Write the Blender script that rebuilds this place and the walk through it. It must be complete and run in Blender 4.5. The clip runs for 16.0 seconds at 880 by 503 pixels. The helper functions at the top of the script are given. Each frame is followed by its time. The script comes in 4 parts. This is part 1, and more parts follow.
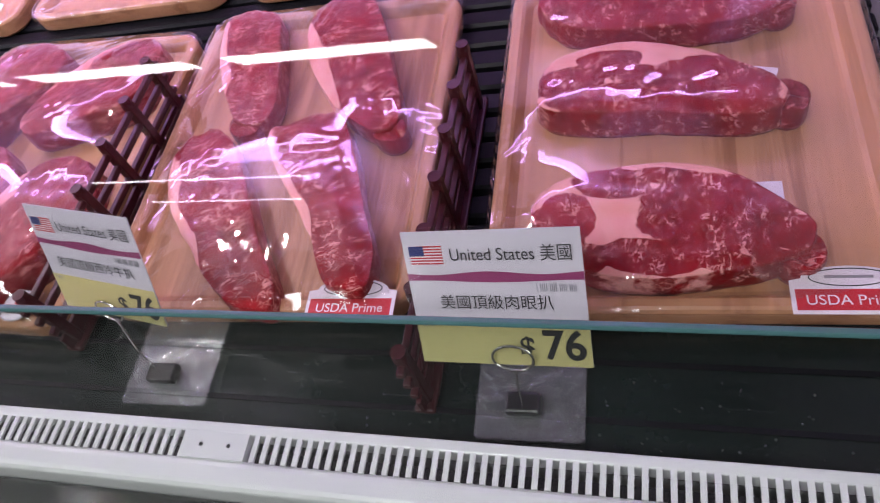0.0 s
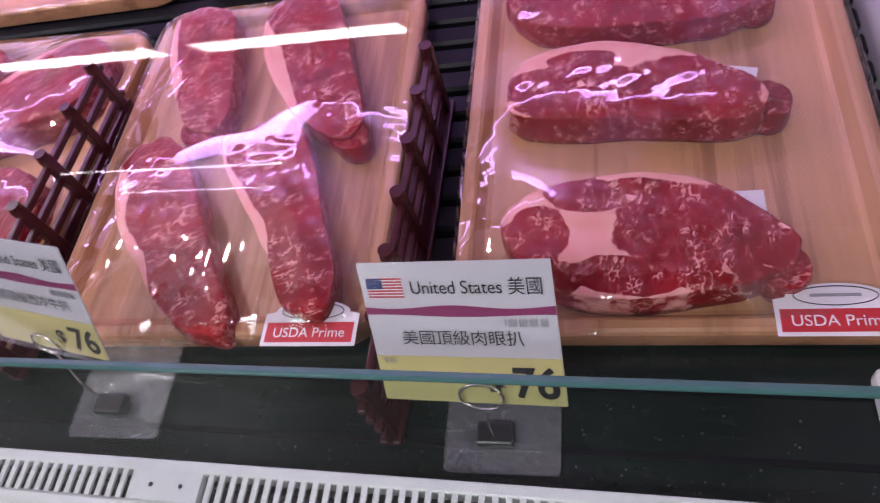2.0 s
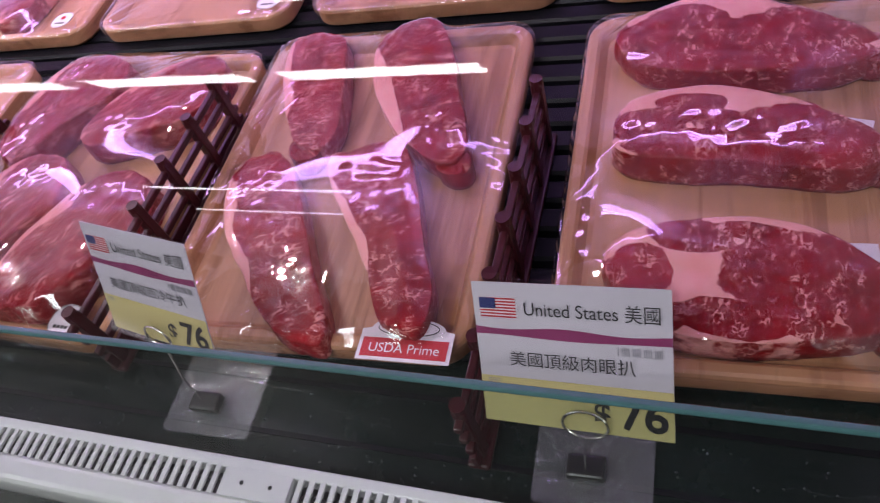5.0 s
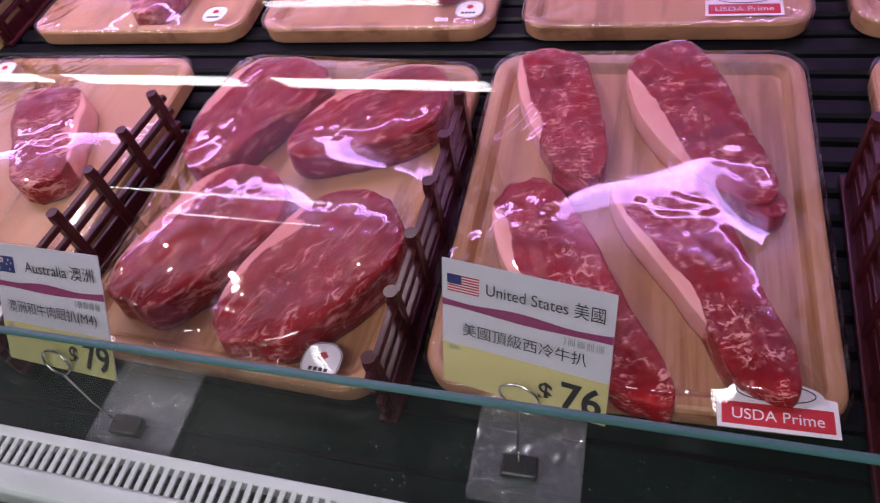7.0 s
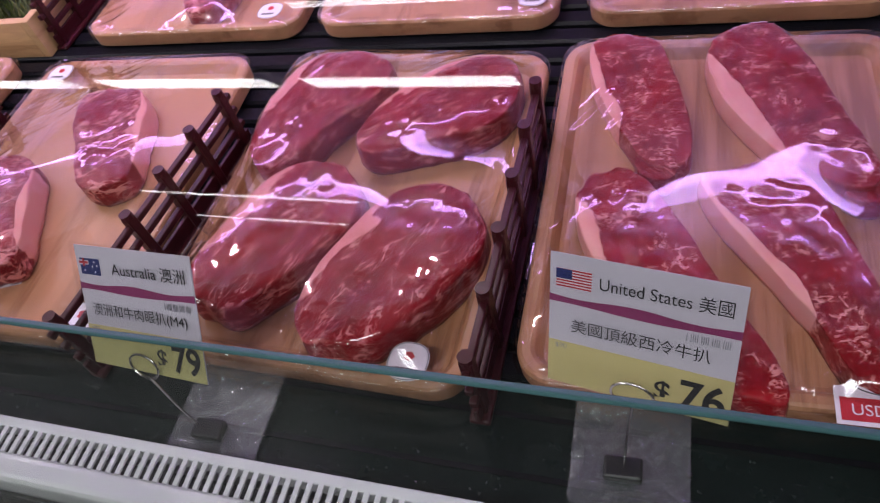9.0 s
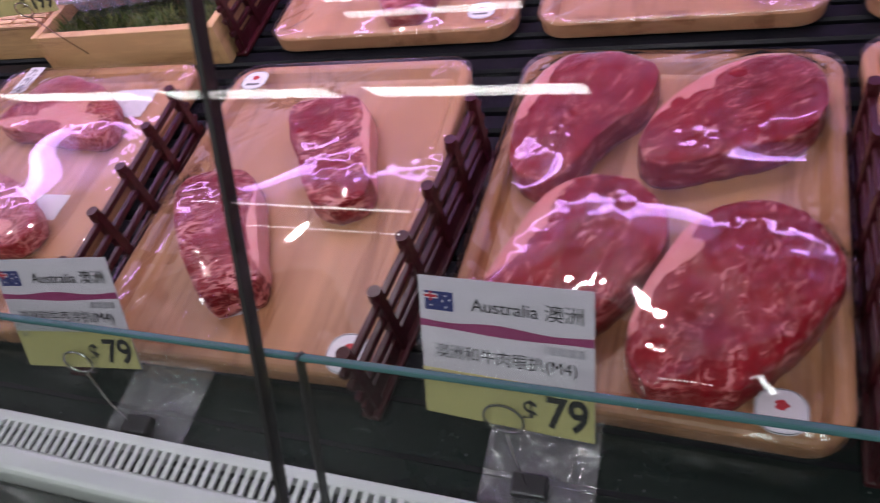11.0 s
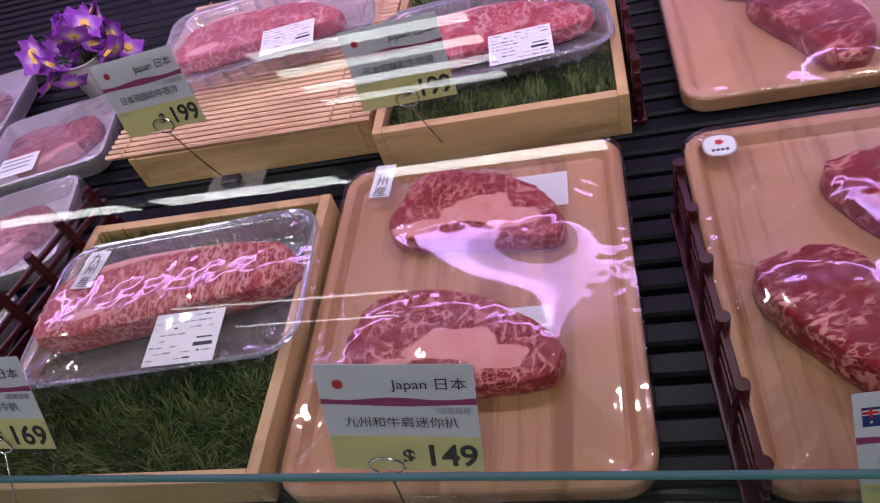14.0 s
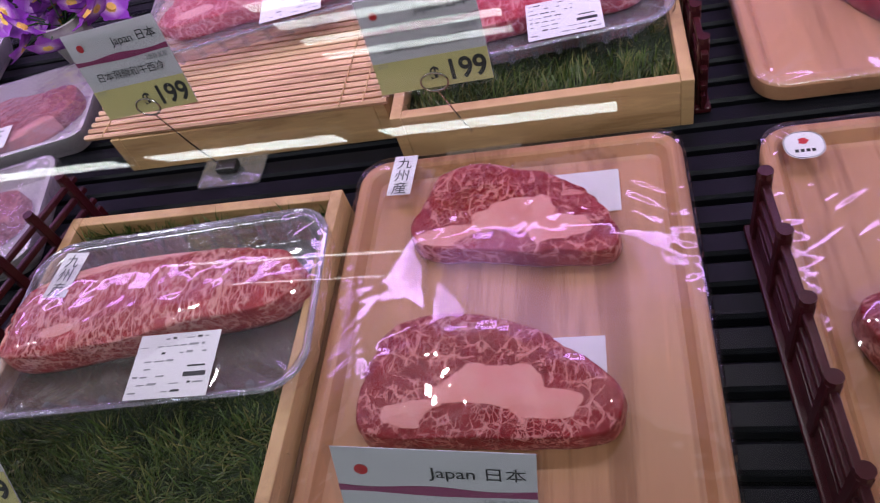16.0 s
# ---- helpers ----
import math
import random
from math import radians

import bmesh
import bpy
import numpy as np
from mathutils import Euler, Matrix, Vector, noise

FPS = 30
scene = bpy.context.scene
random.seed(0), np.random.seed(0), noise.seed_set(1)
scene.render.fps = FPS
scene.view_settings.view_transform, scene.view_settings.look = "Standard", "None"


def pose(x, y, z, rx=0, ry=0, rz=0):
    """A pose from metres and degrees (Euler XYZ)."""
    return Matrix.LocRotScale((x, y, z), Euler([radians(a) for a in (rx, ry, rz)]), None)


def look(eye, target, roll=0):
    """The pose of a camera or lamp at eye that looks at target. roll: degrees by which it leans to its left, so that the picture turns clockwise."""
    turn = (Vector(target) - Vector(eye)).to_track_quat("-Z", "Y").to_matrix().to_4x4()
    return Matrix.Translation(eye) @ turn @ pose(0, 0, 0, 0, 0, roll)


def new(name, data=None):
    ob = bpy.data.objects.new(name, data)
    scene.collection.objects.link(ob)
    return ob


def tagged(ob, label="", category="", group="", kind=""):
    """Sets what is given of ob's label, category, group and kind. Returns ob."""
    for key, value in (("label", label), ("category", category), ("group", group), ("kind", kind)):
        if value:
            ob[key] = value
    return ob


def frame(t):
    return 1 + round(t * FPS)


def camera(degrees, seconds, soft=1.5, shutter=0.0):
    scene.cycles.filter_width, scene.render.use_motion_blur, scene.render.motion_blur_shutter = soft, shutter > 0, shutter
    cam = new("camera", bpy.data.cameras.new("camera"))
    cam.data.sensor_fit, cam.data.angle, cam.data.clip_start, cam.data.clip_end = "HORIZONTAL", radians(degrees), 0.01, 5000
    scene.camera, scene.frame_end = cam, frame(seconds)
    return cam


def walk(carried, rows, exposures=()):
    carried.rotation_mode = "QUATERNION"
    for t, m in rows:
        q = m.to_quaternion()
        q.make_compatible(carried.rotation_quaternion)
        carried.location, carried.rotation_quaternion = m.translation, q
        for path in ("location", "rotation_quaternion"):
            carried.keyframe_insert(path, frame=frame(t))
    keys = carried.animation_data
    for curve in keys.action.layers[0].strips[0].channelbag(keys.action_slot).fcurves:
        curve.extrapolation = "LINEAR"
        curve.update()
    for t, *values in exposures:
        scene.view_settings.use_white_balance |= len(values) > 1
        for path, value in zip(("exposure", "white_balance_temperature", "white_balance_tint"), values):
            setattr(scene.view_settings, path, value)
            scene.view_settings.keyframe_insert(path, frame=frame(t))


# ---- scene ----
cam = camera(63.1, 16.0, soft=1.0, shutter=0.28)
# The display deck slopes up a little towards its back. Deck coordinates: x along the case, y towards its back, z off the deck.
SLOPE, HEIGHT = 4.0, 0.80
DECK = pose(0, 0, HEIGHT, SLOPE, 0, 0)
PATH = [
    (0, (1.093, 0.255, 0.486), (0.559, 1.315, -1.124), -23.4),
    (0.5, (1.083, 0.259, 0.482), (0.496, 1.296, -1.124), -24.4),
    (1, (1.077, 0.284, 0.465), (0.534, 1.26, -1.193), -24.5),
    (1.5, (1.083, 0.297, 0.466), (0.523, 1.251, -1.201), -25.5),
    (2, (1.094, 0.296, 0.47), (0.618, 1.324, -1.179), -22.9),
    (2.5, (1.102, 0.289, 0.473), (0.702, 1.395, -1.145), -20.4),
    (3, (1.106, 0.279, 0.481), (0.661, 1.394, -1.119), -21.9),
    (5.5, (1.027, 0.28, 0.477), (0.387, 1.37, -1.073), -22.1),
    (6, (0.938, 0.292, 0.488), (0.377, 1.401, -1.079), -19.7),
    (6.5, (0.832, 0.286, 0.49), (0.306, 1.422, -1.07), -15.5),
    (7, (0.773, 0.277, 0.492), (0.269, 1.43, -1.063), -14.8),
    (7.5, (0.752, 0.265, 0.485), (0.277, 1.438, -1.063), -14.3),
    (8, (0.739, 0.256, 0.49), (0.216, 1.383, -1.078), -15.3),
    (10.5, (0.591, 0.314, 0.477), (0.024, 1.474, -1.049), -19.8),
    (11, (0.492, 0.282, 0.481), (-0.157, 1.415, -1.033), -20.6),
    (11.5, (0.439, 0.284, 0.475), (-0.446, 1.275, -1.02), -30.9),
    (12, (0.319, 0.31, 0.479), (-0.619, 1.308, -0.979), -30.8),
    (12.5, (0.184, 0.351, 0.471), (-0.757, 1.32, -1.004), -30.6),
    (13, (0.075, 0.347, 0.494), (-0.729, 1.442, -0.975), -27.6),
    (13.5, (-0.05, 0.295, 0.519), (-0.678, 1.578, -0.881), -21.0),
    (14, (-0.089, 0.283, 0.536), (-0.575, 1.599, -0.89), -21.2),
    (14.5, (-0.107, 0.29, 0.535), (-0.575, 1.62, -0.884), -20.8),
    (15, (-0.106, 0.326, 0.524), (-0.597, 1.631, -0.91), -20.8),
    (15.5, (-0.119, 0.369, 0.506), (-0.574, 1.624, -0.983), -20.7),
    (16, (-0.137, 0.387, 0.501), (-0.63, 1.606, -1.006), -21.7),
]
walk(cam, [(t, DECK @ look(eye, target, roll)) for t, eye, target, roll in PATH], [(0.0, 0.94, 6550, 9), (2.0, 0.88, 6500, 10), (3.0, 0.76, 6500, 10), (6.0, 0.54, 6500, 10), (8.0, 0.45, 6500, 10), (10.4, 0.24, 6450, 6), (11.0, 0.24, 6450, 4), (12.2, -0.12, 6500, 9), (13.5, -0.12, 6400, 3), (14.5, -0.06, 6200, -4), (16.0, -0.08, 6200, -4)])

# ---- light ----
world = bpy.data.worlds.new("world")
scene.world = world
world.use_nodes = True
world.node_tree.nodes["Background"].inputs["Color"].default_value = (0.75, 0.72, 0.75, 1)
world.node_tree.nodes["Background"].inputs["Strength"].default_value = 0.03
CEILING = 3.1


def lamp(name, m, sx, sy, power, colour, shape="RECTANGLE"):
    data = bpy.data.lights.new(name, "AREA")
    data.shape, data.size, data.size_y, data.energy, data.color = shape, sx, sy, power, colour
    ob = new(name, data)
    ob.matrix_basis = m
    return tagged(ob, kind="structure")


# pink tubes under the canopy, white spots along its front lip, fluorescent rows over the aisle
TUBES = [(-1.15, 1.1), (0.0, 1.1), (0.95, 0.66)]
for tx, length in TUBES:
    lamp("tube_light", DECK @ pose(tx, 1.22, 0.612, 20, 0, 0), length, 0.055, 2.8 * length, (0.68, 0.37, 1.0))
SPOTS = [(-1.3 + 0.42 * i) for i in range(5)]
for sx in SPOTS:
    lamp("spot_light", DECK @ pose(sx, 0.93, 0.632, 8, 0, 0), 0.036, 0.036, 1.1, (1.0, 0.85, 0.92), "DISK")
# long fittings hung over the aisle, and a louvred fitting nearer
PENDANTS, PENDANT_Y, PENDANT_Z = (-1.02, -2.75, -4.46), -3.57, 2.08
for cx in PENDANTS:
    lamp("pendant_tube_light", pose(cx, PENDANT_Y, PENDANT_Z), 1.44, 0.28, 20, (1.0, 0.95, 0.95))
for k in range(4):
    lamp("louvre_light", pose(-1.9, -3.6 - 0.4 * k, CEILING - 0.06), 1.6, 0.16, 9, (1.0, 0.97, 0.98))
# unseen fill lamps over the aisle, added to light the rail and cards
for cx in (-2.4, 0.4, 3.2):
    lamp("ceiling_panel_light", pose(cx, -0.9, CEILING - 0.06), 1.2, 0.6, 30, (1.0, 0.94, 0.98))


# ---- materials ----
def nodes_of(name):
    m = bpy.data.materials.new(name)
    m.use_nodes = True
    t = m.node_tree
    return m, t, t.nodes["Principled BSDF"]


def node(t, kind, **kw):
    n = t.nodes.new(kind)
    for key, value in kw.items():
        n.inputs[key].default_value = value
    return n


def link(t, a, b):
    t.links.new(a, b)


def ramp(t, fac, *stops):
    n = t.nodes.new("ShaderNodeValToRGB")
    while len(n.color_ramp.elements) < len(stops):
        n.color_ramp.elements.new(0.5)
    for e, (p, c) in zip(n.color_ramp.elements, stops):
        e.position, e.color = p, (*c, 1) if len(c) == 3 else c
    link(t, fac, n.inputs["Fac"])
    return n.outputs["Color"]


def coords(t, scale=(1, 1, 1), which="Object"):
    tc, mp = t.nodes.new("ShaderNodeTexCoord"), t.nodes.new("ShaderNodeMapping")
    mp.inputs["Scale"].default_value = scale
    link(t, tc.outputs[which], mp.inputs["Vector"])
    return mp.outputs["Vector"]


def noise_tex(t, vec, scale, detail=4.0, rough=0.55, distortion=0.0):
    n = node(t, "ShaderNodeTexNoise", Scale=scale, Detail=detail, Roughness=rough, Distortion=distortion)
    if vec is not None:
        link(t, vec, n.inputs["Vector"])
    return n.outputs["Fac"]


def bump(t, bsdf, height, strength=0.3, distance=0.002):
    b = node(t, "ShaderNodeBump", Strength=strength, Distance=distance)
    link(t, height, b.inputs["Height"])
    link(t, b.outputs["Normal"], bsdf.inputs["Normal"])
    return b


def calc(t, op, a, b=None, clamp=False):
    n = t.nodes.new("ShaderNodeMath")
    n.operation, n.use_clamp = op, clamp
    for i, v in enumerate((a, b)):
        if v is None:
            continue
        if isinstance(v, (int, float)):
            n.inputs[i].default_value = v
        else:
            link(t, v, n.inputs[i])
    return n.outputs[0]


def mix(t, fac, a, b):
    n = t.nodes.new("ShaderNodeMix")
    n.data_type = "RGBA"
    for key, v in ((0, fac), (6, a), (7, b)):
        if isinstance(v, tuple):
            n.inputs[key].default_value = (*v, 1)
        elif isinstance(v, (int, float)):
            n.inputs[key].default_value = v
        else:
            link(t, v, n.inputs[key])
    return n.outputs[2]


def plain(name, colour, rough=0.5, metal=0.0, vary=0.12, scale=30.0, grain=0.0, spec=0.5, coat=0.0):
    m, t, b = nodes_of(name)
    v = coords(t)
    f = noise_tex(t, v, scale)
    g = noise_tex(t, v, scale * 9)
    f = calc(t, "ADD", calc(t, "MULTIPLY", f, 0.7), calc(t, "MULTIPLY", g, 0.3))
    lo, hi = tuple(c * (1 - vary) for c in colour), tuple(min(1, c * (1 + vary)) for c in colour)
    link(t, ramp(t, f, (0.3, lo), (0.7, hi)), b.inputs["Base Color"])
    b.inputs["Roughness"].default_value, b.inputs["Metallic"].default_value = rough, metal
    b.inputs["Specular IOR Level"].default_value = spec
    b.inputs["Coat Weight"].default_value = coat
    if grain:
        bump(t, b, g, grain, 0.001)
    return m


def wood(name, light, dark, along=(40, 2.2, 40), rough=0.42):
    m, t, b = nodes_of(name)
    oi = t.nodes.new("ShaderNodeObjectInfo")
    v = coords(t, along)
    add = t.nodes.new("ShaderNodeVectorMath")
    link(t, v, add.inputs[0])
    sh = t.nodes.new("ShaderNodeCombineXYZ")
    link(t, calc(t, "MULTIPLY", oi.outputs["Random"], 40.0), sh.inputs[0])
    link(t, calc(t, "MULTIPLY", oi.outputs["Random"], 23.0), sh.inputs[1])
    link(t, sh.outputs[0], add.inputs[1])
    broad = noise_tex(t, add.outputs[0], 0.55, 3, 0.5, 1.2)
    fine = noise_tex(t, add.outputs[0], 5.0, 5, 0.65, 0.4)
    f = calc(t, "ADD", calc(t, "MULTIPLY", broad, 0.65), calc(t, "MULTIPLY", fine, 0.35))
    link(t, ramp(t, f, (0.4, dark), (0.49, light), (0.53, tuple(0.8 * a + 0.2 * c for a, c in zip(light, dark))), (0.64, tuple(min(1, c * 1.18) for c in light))), b.inputs["Base Color"])
    b.inputs["Roughness"].default_value = rough
    bump(t, b, fine, 0.15, 0.0008)
    return m


def meat(name, lean, deep, fat, cell, width, gap=0.5, squash=(1, 1, 1), warp=0.5, net=False):
    """Lean with marbling, as a net or as short flecks; the fat of each cut comes from the mesh's own fat field, frayed by noise."""
    m, t, b = nodes_of(name)
    oi = t.nodes.new("ShaderNodeObjectInfo")
    v0 = coords(t, squash)
    add = t.nodes.new("ShaderNodeVectorMath")
    sh = t.nodes.new("ShaderNodeCombineXYZ")
    link(t, calc(t, "MULTIPLY", oi.outputs["Random"], 9.0), sh.inputs[0])
    link(t, calc(t, "MULTIPLY", oi.outputs["Random"], 5.0), sh.inputs[1])
    link(t, v0, add.inputs[0])
    link(t, sh.outputs[0], add.inputs[1])
    v = add.outputs[0]
    # edges of warped cells give the branching veins, thick in some patches and gone in others
    keep = noise_tex(t, v, cell * 0.35, 2)
    shift = node(t, "ShaderNodeTexNoise", Scale=cell * 0.8, Detail=2.0)
    link(t, v, shift.inputs["Vector"])
    bent = t.nodes.new("ShaderNodeVectorMath")
    bent.operation = "MULTIPLY_ADD"
    bent.inputs[1].default_value = (warp * 1.6 / cell,) * 3
    link(t, shift.outputs["Color"], bent.inputs[0])
    link(t, v, bent.inputs[2])
    patch = calc(t, "MULTIPLY", calc(t, "SUBTRACT", keep, gap - 0.12, True), 4.0, True)
    thin = noise_tex(t, v, cell * 1.3, 2)

    wide = calc(t, "MULTIPLY", calc(t, "SUBTRACT", thin, 0.34, True), 5.0)

    def vein(scale, w):
        """Edges of warped cells: the net of fat in wagyu."""
        cells = node(t, "ShaderNodeTexVoronoi", Scale=scale)
        cells.feature = "DISTANCE_TO_EDGE"
        link(t, bent.outputs[0], cells.inputs["Vector"])
        reach = calc(t, "MULTIPLY", calc(t, "ADD", calc(t, "MULTIPLY", patch, w), 0.004), wide)
        return calc(t, "MULTIPLY", calc(t, "SUBTRACT", 1.0, calc(t, "DIVIDE", cells.outputs["Distance"], calc(t, "ADD", reach, 0.0005)), True), 1.5, True)

    def fleck(scale, w, detail):
        """Short soft-edged streaks: a noise where it crosses its middle, broken up by the patches."""
        n = calc(t, "ABSOLUTE", calc(t, "SUBTRACT", noise_tex(t, bent.outputs[0], scale, detail, 0.5, 0.3), 0.5))
        reach = calc(t, "ADD", calc(t, "MULTIPLY", calc(t, "MULTIPLY", patch, w), wide), 0.002)
        return calc(t, "MULTIPLY", calc(t, "SUBTRACT", 1.0, calc(t, "DIVIDE", n, reach), True), 2.2, True)

    if net:
        veins = calc(t, "MAXIMUM", vein(cell * 0.62, width), calc(t, "MULTIPLY", vein(cell * 1.7, width * 1.15), 0.75))
    else:
        veins = calc(t, "MAXIMUM", fleck(cell * 0.55, width, 2.0), calc(t, "MULTIPLY", fleck(cell * 1.5, width * 1.1, 1.0), 0.6))
    veins = calc(t, "MULTIPLY", veins, calc(t, "ADD", patch, 0.15), True)
    at = t.nodes.new("ShaderNodeAttribute")
    at.attribute_name = "fat"
    fray = noise_tex(t, v, 120, 5, 0.6)
    f = calc(t, "ADD", at.outputs["Fac"], calc(t, "MULTIPLY", calc(t, "SUBTRACT", fray, 0.5), 0.8))
    f = calc(t, "MULTIPLY", calc(t, "SUBTRACT", f, 0.42), 7.0, True)
    tone = noise_tex(t, v, 34, 5, 0.65)
    fibre = noise_tex(t, v, 420, 3, 0.6)
    red = mix(t, calc(t, "MULTIPLY", calc(t, "SUBTRACT", calc(t, "ADD", tone, calc(t, "MULTIPLY", fibre, 0.4)), 0.38), 2.0, True), deep, lean)
    fatc = mix(t, calc(t, "MULTIPLY", calc(t, "SUBTRACT", noise_tex(t, v, 60, 5, 0.65), 0.3), 2.2, True), tuple(c * (0.66 + 0.24 * (i == 0)) for i, c in enumerate(fat)), fat)
    total = calc(t, "MAXIMUM", f, calc(t, "MULTIPLY", veins, 0.8), True)
    link(t, mix(t, total, red, fatc), b.inputs["Base Color"])
    b.inputs["Roughness"].default_value = 0.3
    b.inputs["Specular IOR Level"].default_value = 0.22
    bump(t, b, calc(t, "ADD", calc(t, "ADD", calc(t, "MULTIPLY", fibre, 0.6), calc(t, "MULTIPLY", noise_tex(t, v, 75, 3), 2.2)), calc(t, "MULTIPLY", total, 0.8)), 0.55, 0.001)
    return m


def clear(name, tint=(0.97, 0.97, 0.98), ior=1.45, rough=0.03, wave=0.0, scale=22.0, haze=0.0, gain=1.0, milk=0.0, scatter=0.0):
    """Thin clear sheet: passes what is behind it and mirrors lamps."""
    m, t, b = nodes_of(name)
    t.nodes.remove(b)
    out = t.nodes["Material Output"]
    tr = node(t, "ShaderNodeBsdfTransparent", Color=(*tint, 1))
    gl = node(t, "ShaderNodeBsdfGlossy", Roughness=rough, Color=(1, 1, 1, 1))
    lw = node(t, "ShaderNodeLayerWeight", Blend=0.5)
    f0 = ((ior - 1) / (ior + 1)) ** 2
    facing = calc(t, "POWER", lw.outputs["Facing"], 5.0)
    gloss = calc(t, "ADD", calc(t, "MULTIPLY", facing, 1 - f0), f0)
    if wave:
        v = coords(t)
        n = noise_tex(t, v, scale, 3, 0.5, 0.8)
        bp = node(t, "ShaderNodeBump", Strength=wave, Distance=0.004)
        link(t, n, bp.inputs["Height"])
        link(t, bp.outputs["Normal"], gl.inputs["Normal"])
        link(t, bp.outputs["Normal"], lw.inputs["Normal"])
    if scatter:
        soft_gloss = node(t, "ShaderNodeBsdfGlossy", Roughness=0.3, Color=(1, 1, 1, 1))
        both = node(t, "ShaderNodeMixShader", Fac=scatter)
        link(t, gl.outputs[0], both.inputs[1])
        link(t, soft_gloss.outputs[0], both.inputs[2])
        gl = both
    mx = t.nodes.new("ShaderNodeMixShader")
    fac = calc(t, "ADD", calc(t, "MULTIPLY", gloss, gain), haze, True)
    link(t, fac, mx.inputs[0])
    if milk:
        df = node(t, "ShaderNodeBsdfDiffuse", Color=(0.85, 0.84, 0.88, 1))
        mk = node(t, "ShaderNodeMixShader", Fac=milk)
        link(t, tr.outputs[0], mk.inputs[1])
        link(t, df.outputs[0], mk.inputs[2])
        link(t, mk.outputs[0], mx.inputs[1])
    else:
        link(t, tr.outputs[0], mx.inputs[1])
    link(t, gl.outputs[0], mx.inputs[2])
    link(t, mx.outputs[0], out.inputs["Surface"])
    return m


def glow(name, colour, strength):
    m, t, b = nodes_of(name)
    b.inputs["Base Color"].default_value = (*colour, 1)
    b.inputs["Emission Color"].default_value, b.inputs["Emission Strength"].default_value = (*colour, 1), strength
    return m


REFLECTOR = plain("white_reflector", (0.82, 0.8, 0.82), 0.35, vary=0.03, scale=4)
TUBE = glow("lilac_tube", (0.72, 0.42, 1.0), 8.0)
TRAY_WOOD = wood("tray_wood", (0.5, 0.26, 0.135), (0.31, 0.14, 0.062), (26, 1.2, 26))
PALE_WOOD = wood("pale_wood", (0.54, 0.34, 0.17), (0.4, 0.23, 0.11), (8, 8, 60))
BAMBOO = wood("bamboo", (0.72, 0.45, 0.3), (0.5, 0.28, 0.17), (3, 60, 60))
LACQUER = plain("lacquered_red_plastic", (0.04, 0.005, 0.008), 0.32, vary=0.3, spec=0.3)
BLACK_DECK = plain("black_deck", (0.007, 0.007, 0.01), 0.36, vary=0.4, grain=0.2, spec=0.1)
GREEN_PLATE = plain("dark_green_plate", (0.007, 0.0125, 0.0115), 0.25, vary=0.35, scale=12, grain=0.2, spec=0.42)
tree = GREEN_PLATE.node_tree
smear = noise_tex(tree, coords(tree, (5, 55, 55)), 3.0, 5, 0.65, 0.6)
link(tree, calc(tree, "ADD", calc(tree, "MULTIPLY", smear, 0.5), -0.06, True), tree.nodes["Principled BSDF"].inputs["Roughness"])
bump(tree, tree.nodes["Principled BSDF"], smear, 0.12, 0.001)
WHITE_METAL = plain("white_enamel", (0.72, 0.72, 0.72), 0.28, vary=0.05, scale=10)
SLOT_SHADE_SCREW = plain("slot_shade_and_screw", (0.015, 0.015, 0.016), 0.6)
SILL = plain("dark_glossy_sill", (0.02, 0.024, 0.022), 0.12, vary=0.4, scale=6, spec=0.5)
CARD_WHITE = plain("card_white", (0.52, 0.51, 0.55), 0.5, vary=0.03)
CARD_YELLOW = plain("card_yellow", (0.55, 0.49, 0.21), 0.5, vary=0.04)
PLUM = plain("plum_print", (0.22, 0.03, 0.11), 0.5, vary=0.15)
INK = plain("black_ink", (0.02, 0.02, 0.022), 0.5)
GREY_INK = plain("grey_ink", (0.25, 0.25, 0.27), 0.5)
RED_INK = plain("red_ink", (0.45, 0.02, 0.03), 0.5)
BLUE_INK = plain("blue_ink", (0.02, 0.03, 0.14), 0.5)
PAPER = plain("paper_white", (0.68, 0.66, 0.69), 0.55, vary=0.03)
STEEL = plain("steel_wire", (0.55, 0.53, 0.5), 0.25, metal=1.0)
CLIP_BLACK = plain("black_clip", (0.015, 0.015, 0.015), 0.35)
GRASS, tree, shade = nodes_of("artificial_grass")
link(tree, ramp(tree, tree.nodes.new("ShaderNodeNewGeometry").outputs["Random Per Island"], (0.0, (0.03, 0.06, 0.009)), (0.6, (0.075, 0.115, 0.02)), (1.0, (0.19, 0.16, 0.05))), shade.inputs["Base Color"])
shade.inputs["Roughness"].default_value = 0.5
TURF = plain("turf_backing", (0.014, 0.026, 0.006), 0.8, vary=0.4, scale=60)
PETAL, tree, shade = nodes_of("violet_petal")
sep = tree.nodes.new("ShaderNodeSeparateXYZ")
link(tree, coords(tree), sep.inputs[0])
link(tree, ramp(tree, calc(tree, "ADD", calc(tree, "MULTIPLY", sep.outputs[1], 45.0), calc(tree, "MULTIPLY", noise_tex(tree, coords(tree), 90), 0.25)), (0.25, (0.8, 0.7, 0.45)), (0.42, (0.5, 0.28, 0.6)), (0.7, (0.24, 0.035, 0.38))), shade.inputs["Base Color"])
shade.inputs["Roughness"].default_value = 0.55
PETAL_CORE = plain("yellow_petal_core", (0.85, 0.55, 0.1), 0.5)
LEAF = plain("leaf_green", (0.04, 0.1, 0.03), 0.5)
SEAL = plain("black_seal", (0.01, 0.01, 0.01), 0.5)
CASE_GREY = plain("case_panel", (0.45, 0.44, 0.47), 0.4, vary=0.05, scale=4)
